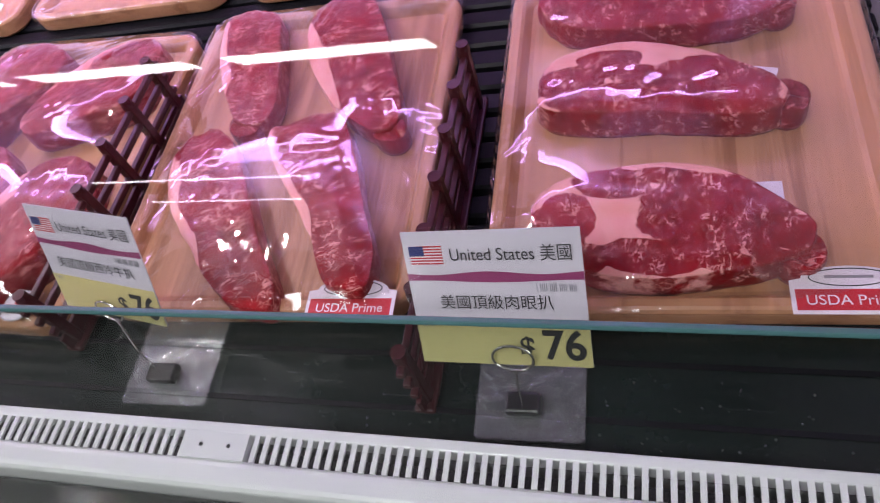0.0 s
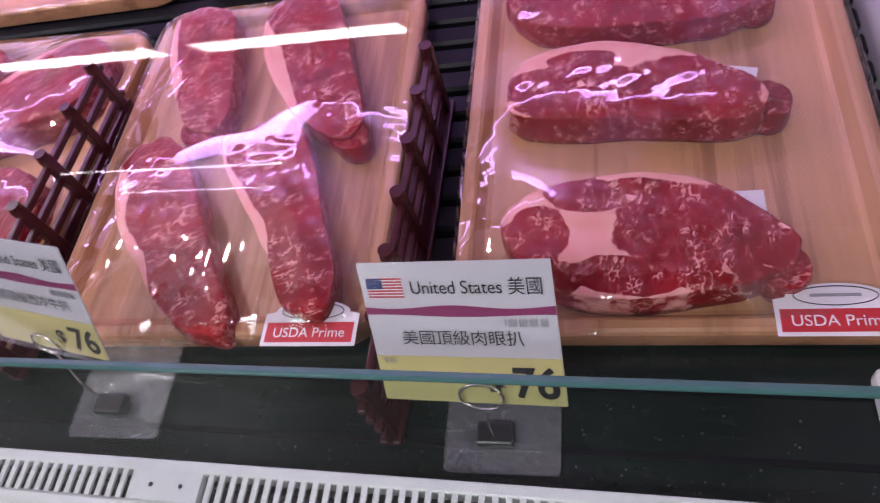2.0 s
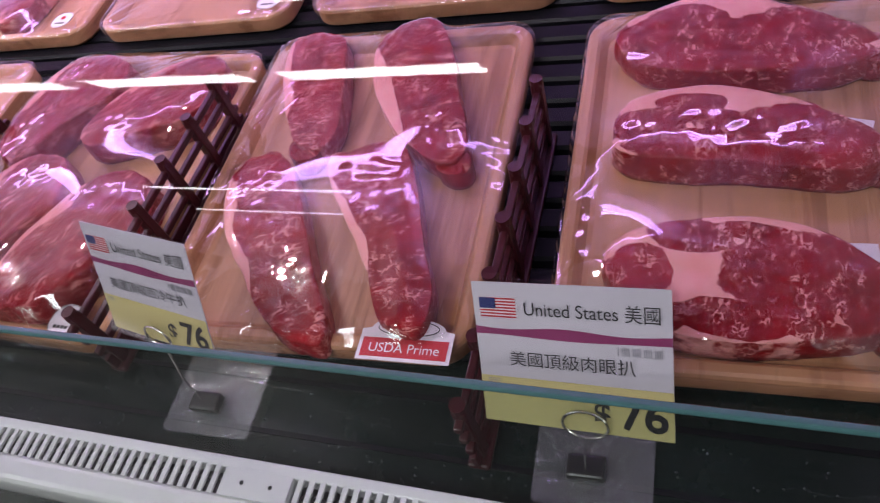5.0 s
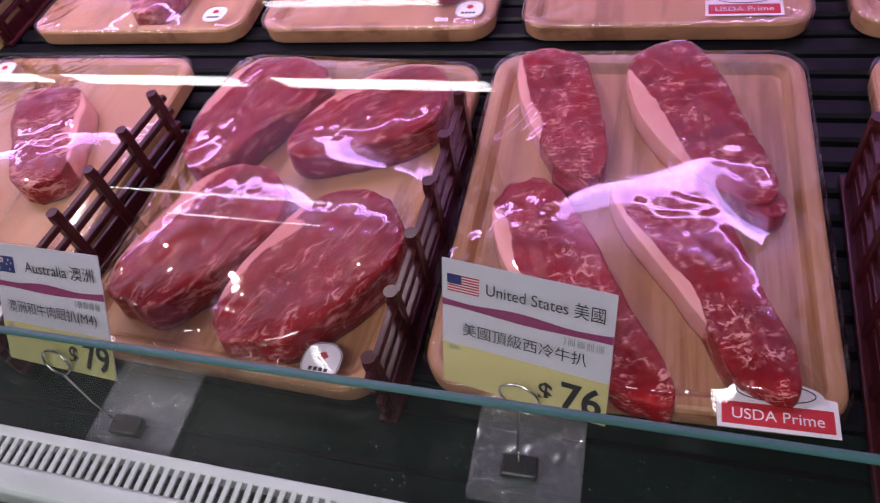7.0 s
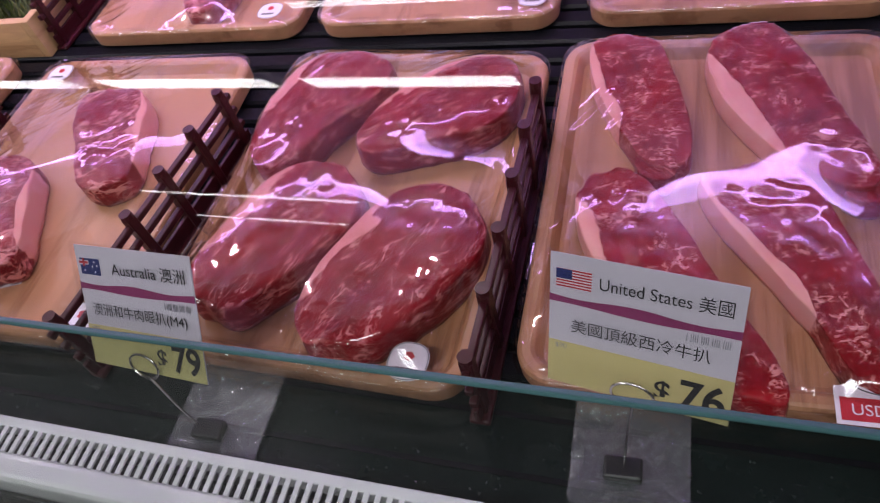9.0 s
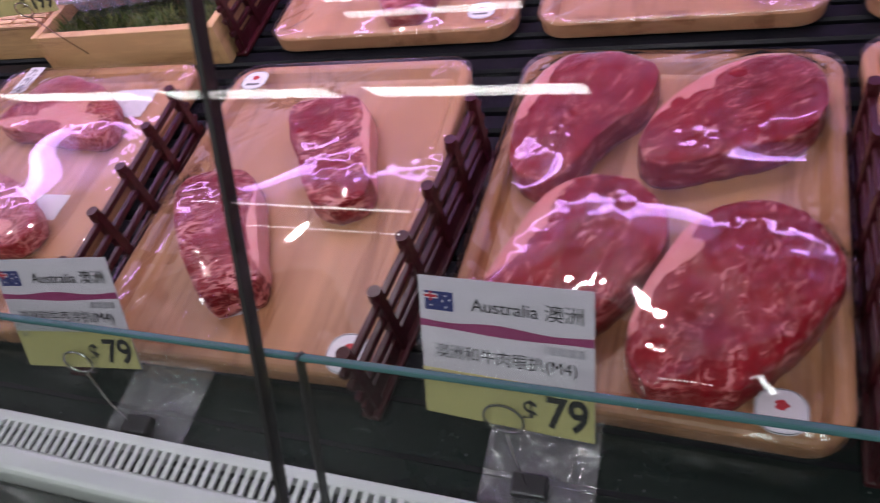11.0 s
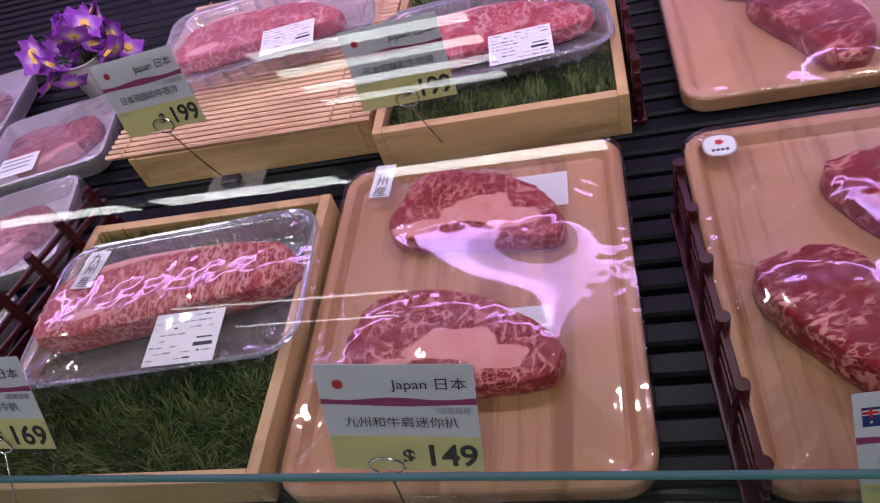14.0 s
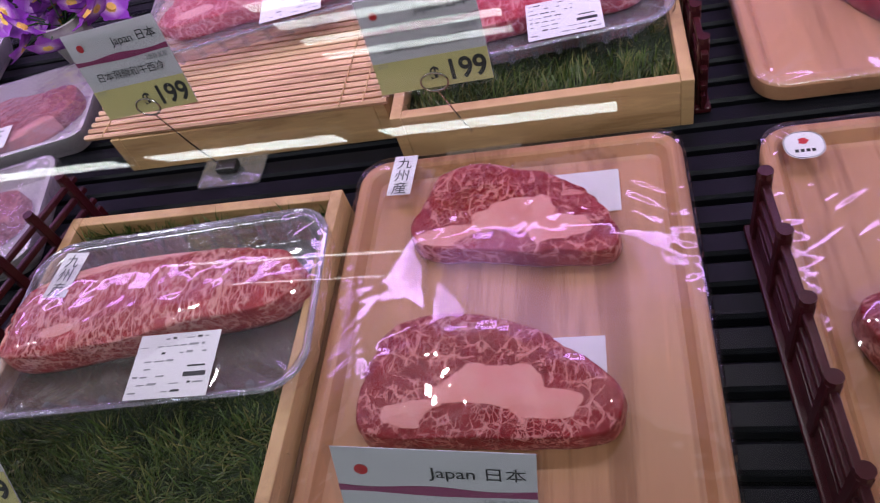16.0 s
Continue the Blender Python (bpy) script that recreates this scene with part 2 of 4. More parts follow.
CASE_WHITE = plain("case_white", (0.72, 0.7, 0.73), 0.4, vary=0.04, scale=4)
CASE_DARK = plain("case_back", (0.03, 0.03, 0.035), 0.45, vary=0.3, scale=5)
FLOOR_TILE = plain("store_floor", (0.09, 0.085, 0.085), 0.3, vary=0.08, scale=3)
STORE_WALL = plain("store_wall", (0.05, 0.046, 0.048), 0.7, vary=0.15, scale=1.5)
CEILING_PAINT = plain("ceiling_paint", (0.16, 0.155, 0.16), 0.8, vary=0.05, scale=2)
FOAM = plain("white_foam", (0.48, 0.43, 0.45), 0.5, vary=0.04)
EDGE = plain("glass_edge", (0.05, 0.13, 0.13), 0.15, vary=0.2, scale=6)
FILM = clear("stretch_film", (0.96, 0.955, 0.965), 1.5, 0.03, 0.008, 16.0, gain=1.8, milk=0.0, scatter=0.045)
LOOSE_FILM = clear("loose_stretch_film", (0.96, 0.955, 0.965), 1.5, 0.05, 0.05, 48.0, gain=2.4, milk=0.01, scatter=0.12)
CRINKLE = clear("crinkled_film", (0.96, 0.955, 0.965), 1.5, 0.05, 0.5, 60.0, gain=3.0, milk=0.05, scatter=0.25)
GLASS = clear("front_glass", (0.97, 0.98, 0.98), 1.5, 0.0, gain=0.6)
LOW_GLASS = clear("low_glass", (0.82, 0.86, 0.845), 1.5, 0.01, gain=0.6)
ACRYLIC = clear("acrylic_sheet", (0.86, 0.89, 0.88), 1.5, 0.14, 0.6, 70.0, haze=0.1, milk=0.07)
SLEEVE = clear("card_sleeve", (0.98, 0.98, 0.99), 1.45, 0.08)
PET = clear("clear_plastic", (0.86, 0.86, 0.92), 1.5, 0.1, 0.2, 30.0, haze=0.16, milk=0.14)
BEEF = meat("prime_beef", (0.31, 0.008, 0.014), (0.1, 0.002, 0.004), (0.78, 0.42, 0.38), 260, 0.042, 0.5, (1, 0.6, 1), 0.35)
DARK_BEEF = meat("dark_beef", (0.27, 0.008, 0.015), (0.1, 0.0025, 0.005), (0.68, 0.3, 0.29), 210, 0.036, 0.52, (0.4, 1, 1), 0.3)
STRIP_BEEF = meat("marbled_dark_beef", (0.27, 0.009, 0.018), (0.09, 0.003, 0.006), (0.74, 0.38, 0.36), 150, 0.065, 0.48, (1, 0.4, 1), 0.4)
WAGYU = meat("wagyu_beef", (0.3, 0.022, 0.03), (0.13, 0.006, 0.011), (0.7, 0.35, 0.33), 150, 0.085, 0.4, (1, 0.75, 1), 0.6, net=True)
RED_WAGYU = meat("red_wagyu_beef", (0.46, 0.03, 0.05), (0.24, 0.01, 0.02), (0.78, 0.48, 0.45), 120, 0.085, 0.42, (1, 0.6, 1), net=True)
WAGYU_FINE = meat("fine_wagyu_beef", (0.4, 0.045, 0.05), (0.18, 0.014, 0.018), (0.74, 0.44, 0.39), 170, 0.11, 0.36, (1, 0.45, 1), net=True)


# ---- building helpers ----
def mesh_of(name, bm, material):
    me = bpy.data.meshes.new(name)
    bm.to_mesh(me)
    bm.free()
    if material:
        me.materials.append(material)
    return me


def part(name, bm, material, parent=None, label="", m=None):
    ob = new(name, mesh_of(name, bm, material))
    ob.parent = parent
    if m is not None:
        ob.matrix_basis = m
    return tagged(ob, label)


def piece(name, me, parent, m):
    ob = new(name, me)
    ob.parent = parent
    ob.matrix_basis = m
    return ob


def smooth(ob):
    for p in ob.data.polygons:
        p.use_smooth = True
    return ob


def box(x0, x1, y0, y1, z0, z1, bevel=0.0, segs=2, bm=None):
    bm = bm or bmesh.new()
    r = bmesh.ops.create_cube(bm, size=1)
    bmesh.ops.transform(bm, matrix=Matrix.LocRotScale(((x0 + x1) / 2, (y0 + y1) / 2, (z0 + z1) / 2), None, (x1 - x0, y1 - y0, z1 - z0)), verts=r["verts"])
    if bevel:
        edges = {e for v in r["verts"] for e in v.link_edges}
        bmesh.ops.bevel(bm, geom=list(edges), offset=bevel, segments=segs, affect="EDGES", profile=0.5)
    return bm


def rod(points, radius, sides=10, bm=None, closed=False):
    bm = bm or bmesh.new()
    pts = [Vector(p) for p in points]
    rings = []
    up = Vector((0.13, 0.31, 0.94)).normalized()
    for i, p in enumerate(pts):
        a = pts[i - 1] if (i or closed) else p
        b = pts[(i + 1) % len(pts)] if (i + 1 < len(pts) or closed) else p
        d = (b - a).normalized()
        s = d.cross(up)
        s = s.normalized() if s.length > 1e-4 else d.orthogonal().normalized()
        w = d.cross(s)
        rings.append([bm.verts.new(p + radius * (math.cos(k * math.tau / sides) * s + math.sin(k * math.tau / sides) * w)) for k in range(sides)])
    n = len(rings)
    for i in range(n if closed else n - 1):
        for k in range(sides):
            bm.faces.new((rings[i][k], rings[i][(k + 1) % sides], rings[(i + 1) % n][(k + 1) % sides], rings[(i + 1) % n][k]))
    if not closed:
        bm.faces.new(rings[0][::-1])
        bm.faces.new(rings[-1])
    return bm


def rounded(w, d, r, segs=8):
    pts = []
    for cx, cy, a0 in ((w / 2 - r, d / 2 - r, 0), (-w / 2 + r, d / 2 - r, 90), (-w / 2 + r, -d / 2 + r, 180), (w / 2 - r, -d / 2 + r, 270)):
        for k in range(segs + 1):
            a = radians(a0 + 90 * k / segs)
            pts.append((cx + r * math.cos(a), cy + r * math.sin(a)))
    return pts


def stack(loops, bm=None, cap_low=True, cap_high=True):
    """Closed loops of equal count, each (points, z), skinned in order."""
    bm = bm or bmesh.new()
    rings = [[bm.verts.new((x, y, z)) for x, y in pts] for pts, z in loops]
    n = len(rings[0])
    for a, b in zip(rings, rings[1:]):
        for k in range(n):
            bm.faces.new((a[k], a[(k + 1) % n], b[(k + 1) % n], b[k]))
    if cap_low:
        bm.faces.new(rings[0][::-1])
    if cap_high:
        bm.faces.new(rings[-1])
    return bm


def plate(pts, thick=0.0004):
    return stack([(pts, 0), (pts, thick)])


def rect(x0, x1, y0, y1):
    return [(x0, y0), (x1, y0), (x1, y1), (x0, y1)]


def writing(name, body, size, parent, x, y, z, material, align="LEFT", wide=1.0, turn=0.0, bold=0.0):
    c = bpy.data.curves.new(name, "FONT")
    c.body, c.size, c.align_x, c.align_y, c.offset = body, size, align, "BOTTOM_BASELINE", bold
    c.materials.append(material)
    ob = new(name, c)
    ob.parent = parent
    ob.matrix_basis = pose(x, y, z, 0, 0, turn) @ Matrix.Diagonal((wide, 1, 1, 1))
    return ob


# ---- setting ----
FRONT = DECK @ pose(0.4, 0.417, 0, 0, 0, -1.6)
X0, X1 = -1.75, 1.30


def setting(name, bm, material, m=None, label=""):
    ob = new(name, mesh_of(name, bm, material))
    if m is not None:
        ob.matrix_basis = m
    return tagged(ob, label, kind="structure")


setting("floor", box(-14, 7, -16, 3, -0.1, 0), FLOOR_TILE)
setting("ceiling", box(-14, 7, -16, 3, CEILING, CEILING + 0.1), CEILING_PAINT)
setting("wall_north", box(-14, 7, 3, 3.1, 0, CEILING), STORE_WALL)
setting("wall_south", box(-14, 7, -16.1, -16, 0, CEILING), STORE_WALL)
setting("wall_east", box(7, 7.1, -16, 3, 0, CEILING), STORE_WALL)
setting("wall_west", box(-14.1, -14, -16, 3, 0, CEILING), STORE_WALL)


def case():
    """The refrigerated case: base, deck, end panel, back, canopy, white air grille and front glass."""
    root = new("meat_display_case")
    root.matrix_basis = DECK
    tagged(root, "refrigerated meat display case with a ribbed black deck and canopy", "display case")
    part("base", box(X0, X1 + 0.06, 0.36, 1.78, -0.84, -0.045), CASE_GREY, root)
    part("deck_pan", box(X0, X1, 0.43, 1.75, -0.04, -0.017), BLACK_DECK, root)
    part("back_panel", box(X0, X1 + 0.06, 1.75, 1.8, -0.045, 0.75), CASE_WHITE, root)
    part("end_panel", box(X1, X1 + 0.05, 0.34, 1.75, -0.044, 0.68, 0.006), CASE_GREY, root, "pale grey end panel")
    part("end_panel", box(X0 - 0.05, X0, 0.34, 1.75, -0.044, 0.68, 0.006), CASE_GREY, root)
    part("canopy", box(X0, X1 + 0.06, 0.86, 1.749, 0.66, 0.72, 0.008), CASE_WHITE, root)
    for tx, length in TUBES:
        # unseen wide plate, added so that the film mirrors a broad bright sheen
        holder = part("tube_holder", box(tx - length / 2, tx + length / 2, 1.05, 1.5, 0.645, 0.659, 0.004), REFLECTOR, root, "wide white reflector added over the tube")
        part("tube", rod([(tx - length / 2 + 0.01, 1.19, 0.604), (tx + length / 2 - 0.01, 1.19, 0.604)], 0.0125, 12), TUBE, holder, "glowing lilac fluorescent tube")
    # stand-in block for a pale patch of no known cause in this corner
    part("end_block", box(1.246, X1, 0.40, 0.487, -0.005, 0.014, 0.004), CASE_WHITE, root, "pale stand-in block in the corner")
    # deck ribs
    rib = mesh_of("slat", box(-(X1 - X0) / 2, (X1 - X0) / 2, -0.012, 0.012, -0.017, -0.0005, 0.003, 1), BLACK_DECK)
    y = 0.53
    while y < 1.72:
        piece("slat", rib, root, pose((X0 + X1) / 2, y, 0))
        y += 0.031
    return root


case()


PITCH, BAR = 0.0084, 0.0039


def front():
    root = new("case_front")
    root.matrix_basis = FRONT
    tagged(root, "white enamelled front rail with slotted air grille behind clear leaning glass", "case front")
    a, b = X0 - 0.4, X1 - 0.4
    part("apron_plate", box(a, b, 0.006, 0.115, -0.03, -0.006, 0.002), GREEN_PLATE, root, "wet dark green metal plate")
    for ry in (0.034, 0.078):
        part("apron_rib", box(a, b, ry, ry + 0.004, -0.006, -0.0045), BLACK_DECK, root)
    gz = 0.028
    # white rail around the slots
    part("rail_back", box(a, b, -0.0045, 0.004, gz - 0.02, gz, 0.0015), WHITE_METAL, root)
    bm = box(a, b, -0.0445, -0.0225, gz - 0.05, gz, 0.006, 3)
    part("rail_front", bm, WHITE_METAL, root)
    # near-black strip: the shade down in the slots is put into its colour
    part("slot_well", box(a, b, -0.0225, -0.0045, gz - 0.047, gz - 0.042), SLOT_SHADE_SCREW, root)
    # dark glossy sill below the rail, with a thin bright trim
    part("sill", box(a, b, -0.1, -0.045, -0.014, -0.002, 0.003), SILL, root, "dark glossy sill below the rail")
    part("sill_trim", box(a, b, -0.0722, -0.0704, -0.002, -0.0006), WHITE_METAL, root, "thin bright trim line")
    joints = [-1.642, -0.625, 0.393, 1.41]
    bar = mesh_of("grille_bar", box(-BAR / 2, BAR / 2, -0.0235, -0.0035, gz - 0.002, gz - 0.0001), WHITE_METAL)
    x, rest = b - 0.004, bmesh.new()
    while x > a:
        if not [j for j in joints if abs(x - j) < 0.026]:
            if x > -1.45:
                piece("grille_bar", bar, root, pose(x, 0, 0))
            else:
                box(x - BAR / 2, x + BAR / 2, -0.0235, -0.0035, gz - 0.002, gz - 0.0001, bm=rest)
        x -= PITCH
    tagged(part("grille_bars", rest, WHITE_METAL, root), kind="stuff")
    for j in joints:
        if a + 0.05 < j < b - 0.05:
            part("joint_plate", box(j - 0.026, j + 0.026, -0.0235, -0.0035, gz - 0.012, gz + 0.0001), WHITE_METAL, root)
            for s in (-0.0115, 0.0115):
                part("screw", rod([(j + s, -0.0135, gz - 0.002), (j + s, -0.0135, gz + 0.0006)], 0.0016), SLOT_SHADE_SCREW, root)
    # leaning glass: an upper pane in front, and a low pane with a polished green edge just behind it
    lean = 28.5
    g = pose(0, 0, 0.208, -lean, 0, 0)
    seam = -0.098
    for x0, x1 in ((a, seam - 0.002), (seam + 0.002, b)):
        part("glass_pane", box(x0, x1, -0.009, -0.003, -0.2, 0.52), GLASS, root, "clear leaning glass pane", g).visible_shadow = False
    part("glass_seal", box(-0.0013, 0.0013, -0.0098, -0.0022, -0.205, 0.52), SEAL, root, "black silicone seam", g @ pose(seam, 0, 0, 0, 1.8, 0))
    seam2 = seam + 0.017
    for x0, x1 in ((a, seam2 - 0.001), (seam2 + 0.001, b)):
        part("low_glass_pane", box(x0, x1, 0.0, 0.006, -0.2, -0.0025), LOW_GLASS, root, "green-tinted low glass pane", g).visible_shadow = False
        part("pane_edge", box(x0, x1, 0.0, 0.005, -0.0025, 0.0, 0.001), EDGE, root, "polished green glass edge", g)
    part("pane_gap", box(seam2 - 0.0007, seam2 + 0.0007, 0.0, 0.006, -0.2, 0.0), SEAL, root, "", g)
    part("front_skirt", box(a, b, -0.1, -0.092, -0.6, -0.0145, 0.003), GREEN_PLATE, root, "dark green front panel")
    return root


front()


# ---- trays, cuts and film ----
class Cut:
    """Outline of a cut: centre, length along its own axis, width, turn in degrees, thickness, and how far the edge bulges
    or falls in, in even steps round from the tip."""

    def __init__(self, x, y, length, width, turn, thick, form=(1,) * 16, seed=1, base=0.011):
        self.x, self.y, self.length, self.width, self.turn, self.thick = x, y, length, width, turn, thick
        self.form, self.seed, self.base = tuple(form), seed, base

    def reach(self, a):
        """Radius of the outline towards an angle, smooth from step to step; takes numbers and arrays."""
        n = len(self.form)
        f = np.asarray(self.form, float)
        k = (np.asarray(a) / math.tau * n) % n
        i = np.floor(k).astype(int)
        q = k - i
        p0, p1, p2, p3 = f[(i - 1) % n], f[i % n], f[(i + 1) % n], f[(i + 2) % n]
        return p1 + 0.5 * q * (p2 - p0 + q * (2 * p0 - 5 * p1 + 4 * p2 - p3 + q * (3 * (p1 - p2) + p3 - p0)))

    def edge(self, a):
        k = float(self.reach(a)) + 0.035 * noise.noise(Vector((math.cos(a) * 2.6, math.sin(a) * 2.6, self.seed * 1.3))) + 0.022 * noise.noise(Vector((math.cos(a) * 7, math.sin(a) * 7, self.seed)))
        return math.cos(a) * k, math.sin(a) * k

    def local(self, u, v):
        return self.length / 2 * u, self.width / 2 * v

    def turned(self, x, y, turn, base):
        return Cut(x, y, self.length, self.width, turn, self.thick, self.form, self.seed, base)

    def height(self, u, v, r):
        """Height of the top at a fraction r of the way to the edge."""
        n = noise.noise(Vector((u * 1.6, v * 1.6, self.seed * 1.7)))
        return self.thick * (0.93 + 0.12 * n + 0.05 * noise.noise(Vector((u * 4, v * 4, self.seed * 2.9)))) * (1 - 0.05 * r ** 12)


def fat_field(kind, u, v, r, seed, a=0.0):
    du, dv = r * math.cos(a), r * math.sin(a)
    n = noise.noise(Vector((u * 2.6, v * 2.6, seed * 2.3)))
    n2 = noise.noise(Vector((u * 6, v * 6, seed * 1.1 + 7)))

    def lean(cu, cv, ru, rv, k=4.2):
        return max(0.0, min(1.0, (1 - math.hypot((u - cu) / ru, (v - cv) / rv) + 0.1 * n + 0.1 * n2) * k))

    if kind == "ribeye":
        m = max(lean(0.34, 0.08, 0.62, 0.8), lean(-0.09, -0.68, 0.42, 0.34), lean(-0.76, -0.2, 0.3, 0.62), lean(-0.45, 0.54, 0.36, 0.32), lean(-0.02, 0.73, 0.32, 0.17), lean(0.9, -0.12, 0.22, 0.36), lean(0.5, -0.55, 0.46, 0.3), lean(-0.55, -0.78, 0.22, 0.26))
        return 1 - m
    if kind == "ribeye_whole":
        m = max(lean(-0.42, 0.46, 0.36, 0.32), lean(-0.72, -0.14, 0.36, 0.62), lean(0.42, -0.12, 0.62, 0.92), lean(-0.3, -0.66, 0.7, 0.55), lean(-0.16, 0.02, 0.32, 0.36), lean(0.6, -0.7, 0.5, 0.5))
        return 1 - m
    if kind == "strip":
        band = max(0.0, min(1.0, (-dv - 0.56 + 0.16 * n - 0.35 * max(0, du - 0.35)) * 5))
        seam = max(0, 1 - abs(v - 0.1 - 0.3 * u + 0.3 * n) * 14) * 0.5 * (n2 > -0.1)
        return max(band, seam)
    if kind == "sirloin":
        band = max(0.0, min(0.9, (-dv - 0.55 + 0.3 * n + 0.2 * n2 - 0.22 * abs(du + 0.2)) * 4))
        return max(band, 0.4 * (r > 0.97))
    if kind == "club":
        return max(0.0, min(1.0, (dv - 0.72 + 0.12 * n) * 6))
    if kind == "shoulder":
        d = min(math.hypot((u - 0.02) / 0.54, (v + 0.42) / 0.62), math.hypot((u + 0.52) / 0.4, (v + 0.66) / 0.26), math.hypot((u - 0.5) / 0.3, (v + 0.55) / 0.3)) + 0.26 * n + 0.14 * n2
        fat = max(0.0, min(0.9, (1.0 - d) * 3.0))
        heart = lean(-0.13, -0.84, 0.44, 0.36)
        rim = max(0.0, min(1.0, (r - 0.95) * 14)) * (v > 0.2) * 0.6
        return max(min(fat, 1 - heart), rim)
    if kind == "block":
        band = max(0.0, min(1.0, (v - 0.74 + 0.1 * n) * 8))
        tip = max(0.0, min(1.0, (0.25 - math.hypot(u + 0.62, v + 0.5) + 0.1 * n) * 8))
        return max(band, tip * 0.8)
    return 0.0


def steak(name, cut, kind, material, label, category="steak", group=""):
    segs, rings = 112, 36
    verts, faces, fats = [], [], []

    def put(x, y, z, f):
        verts.append((x, y, z))
        fats.append(f)
        return len(verts) - 1

    c = put(*cut.local(0, 0), cut.height(0, 0, 0), fat_field(kind, 0, 0, 0, cut.seed))
    edge = [cut.edge(math.tau * k / segs) for k in range(segs)]
    loops = []
    for i in range(1, rings + 1):
        r = (i / rings) ** 0.8
        loop = []
        for u, v in edge:
            x, y = cut.local(u * r * 0.982, v * r * 0.982)
            z = cut.height(u * r, v * r, r)
            loop.append(put(x, y, z, fat_field(kind, u * r, v * r, r, cut.seed, math.atan2(v, u))))
        loops.append(loop)
    for g, h in ((0.996, 0.88), (1.006, 0.78), (1.014, 0.5), (1.016, 0.2), (0.98, 0.02)):
        loop = []
        for k, (u, v) in enumerate(edge):
            x, y = cut.local(u * g, v * g)
            wob = 1 + 0.012 * noise.noise(Vector((u * 5, v * 5, h * 6 + cut.seed)))
            f = fat_field(kind, u, v, 1, cut.seed, math.atan2(v, u))
            f = 0.55 * f if kind in ("shoulder", "ribeye", "ribeye_whole") else f
            loop.append(put(x * wob, y * wob, cut.thick * h, f))
        loops.append(loop)
    for k in range(segs):
        faces.append((c, loops[0][k], loops[0][(k + 1) % segs]))
    for a, b in zip(loops, loops[1:]):
        for k in range(segs):
            faces.append((a[k], b[k], b[(k + 1) % segs], a[(k + 1) % segs]))
    faces.append(tuple(loops[-1][::-1]))
    me = bpy.data.meshes.new(name)
    me.from_pydata(verts, [], faces)
    at = me.attributes.new("fat", "FLOAT", "POINT")
    at.data.foreach_set("value", fats)
    me.materials.append(material)
    ob = new(name, me)
    smooth(ob)
    ob.matrix_basis = DECK @ pose(cut.x, cut.y, cut.base, 0, 0, cut.turn)
    tagged(ob, label, category, group)
    return ob


def nub(owner, cut, material):
    """A dark end of muscle that sticks out of a steak."""
    ob = steak("muscle_end", cut, "", material, "")
    ob.matrix_basis = owner.matrix_basis.inverted() @ ob.matrix_basis
    ob.parent = owner
    del ob["category"]


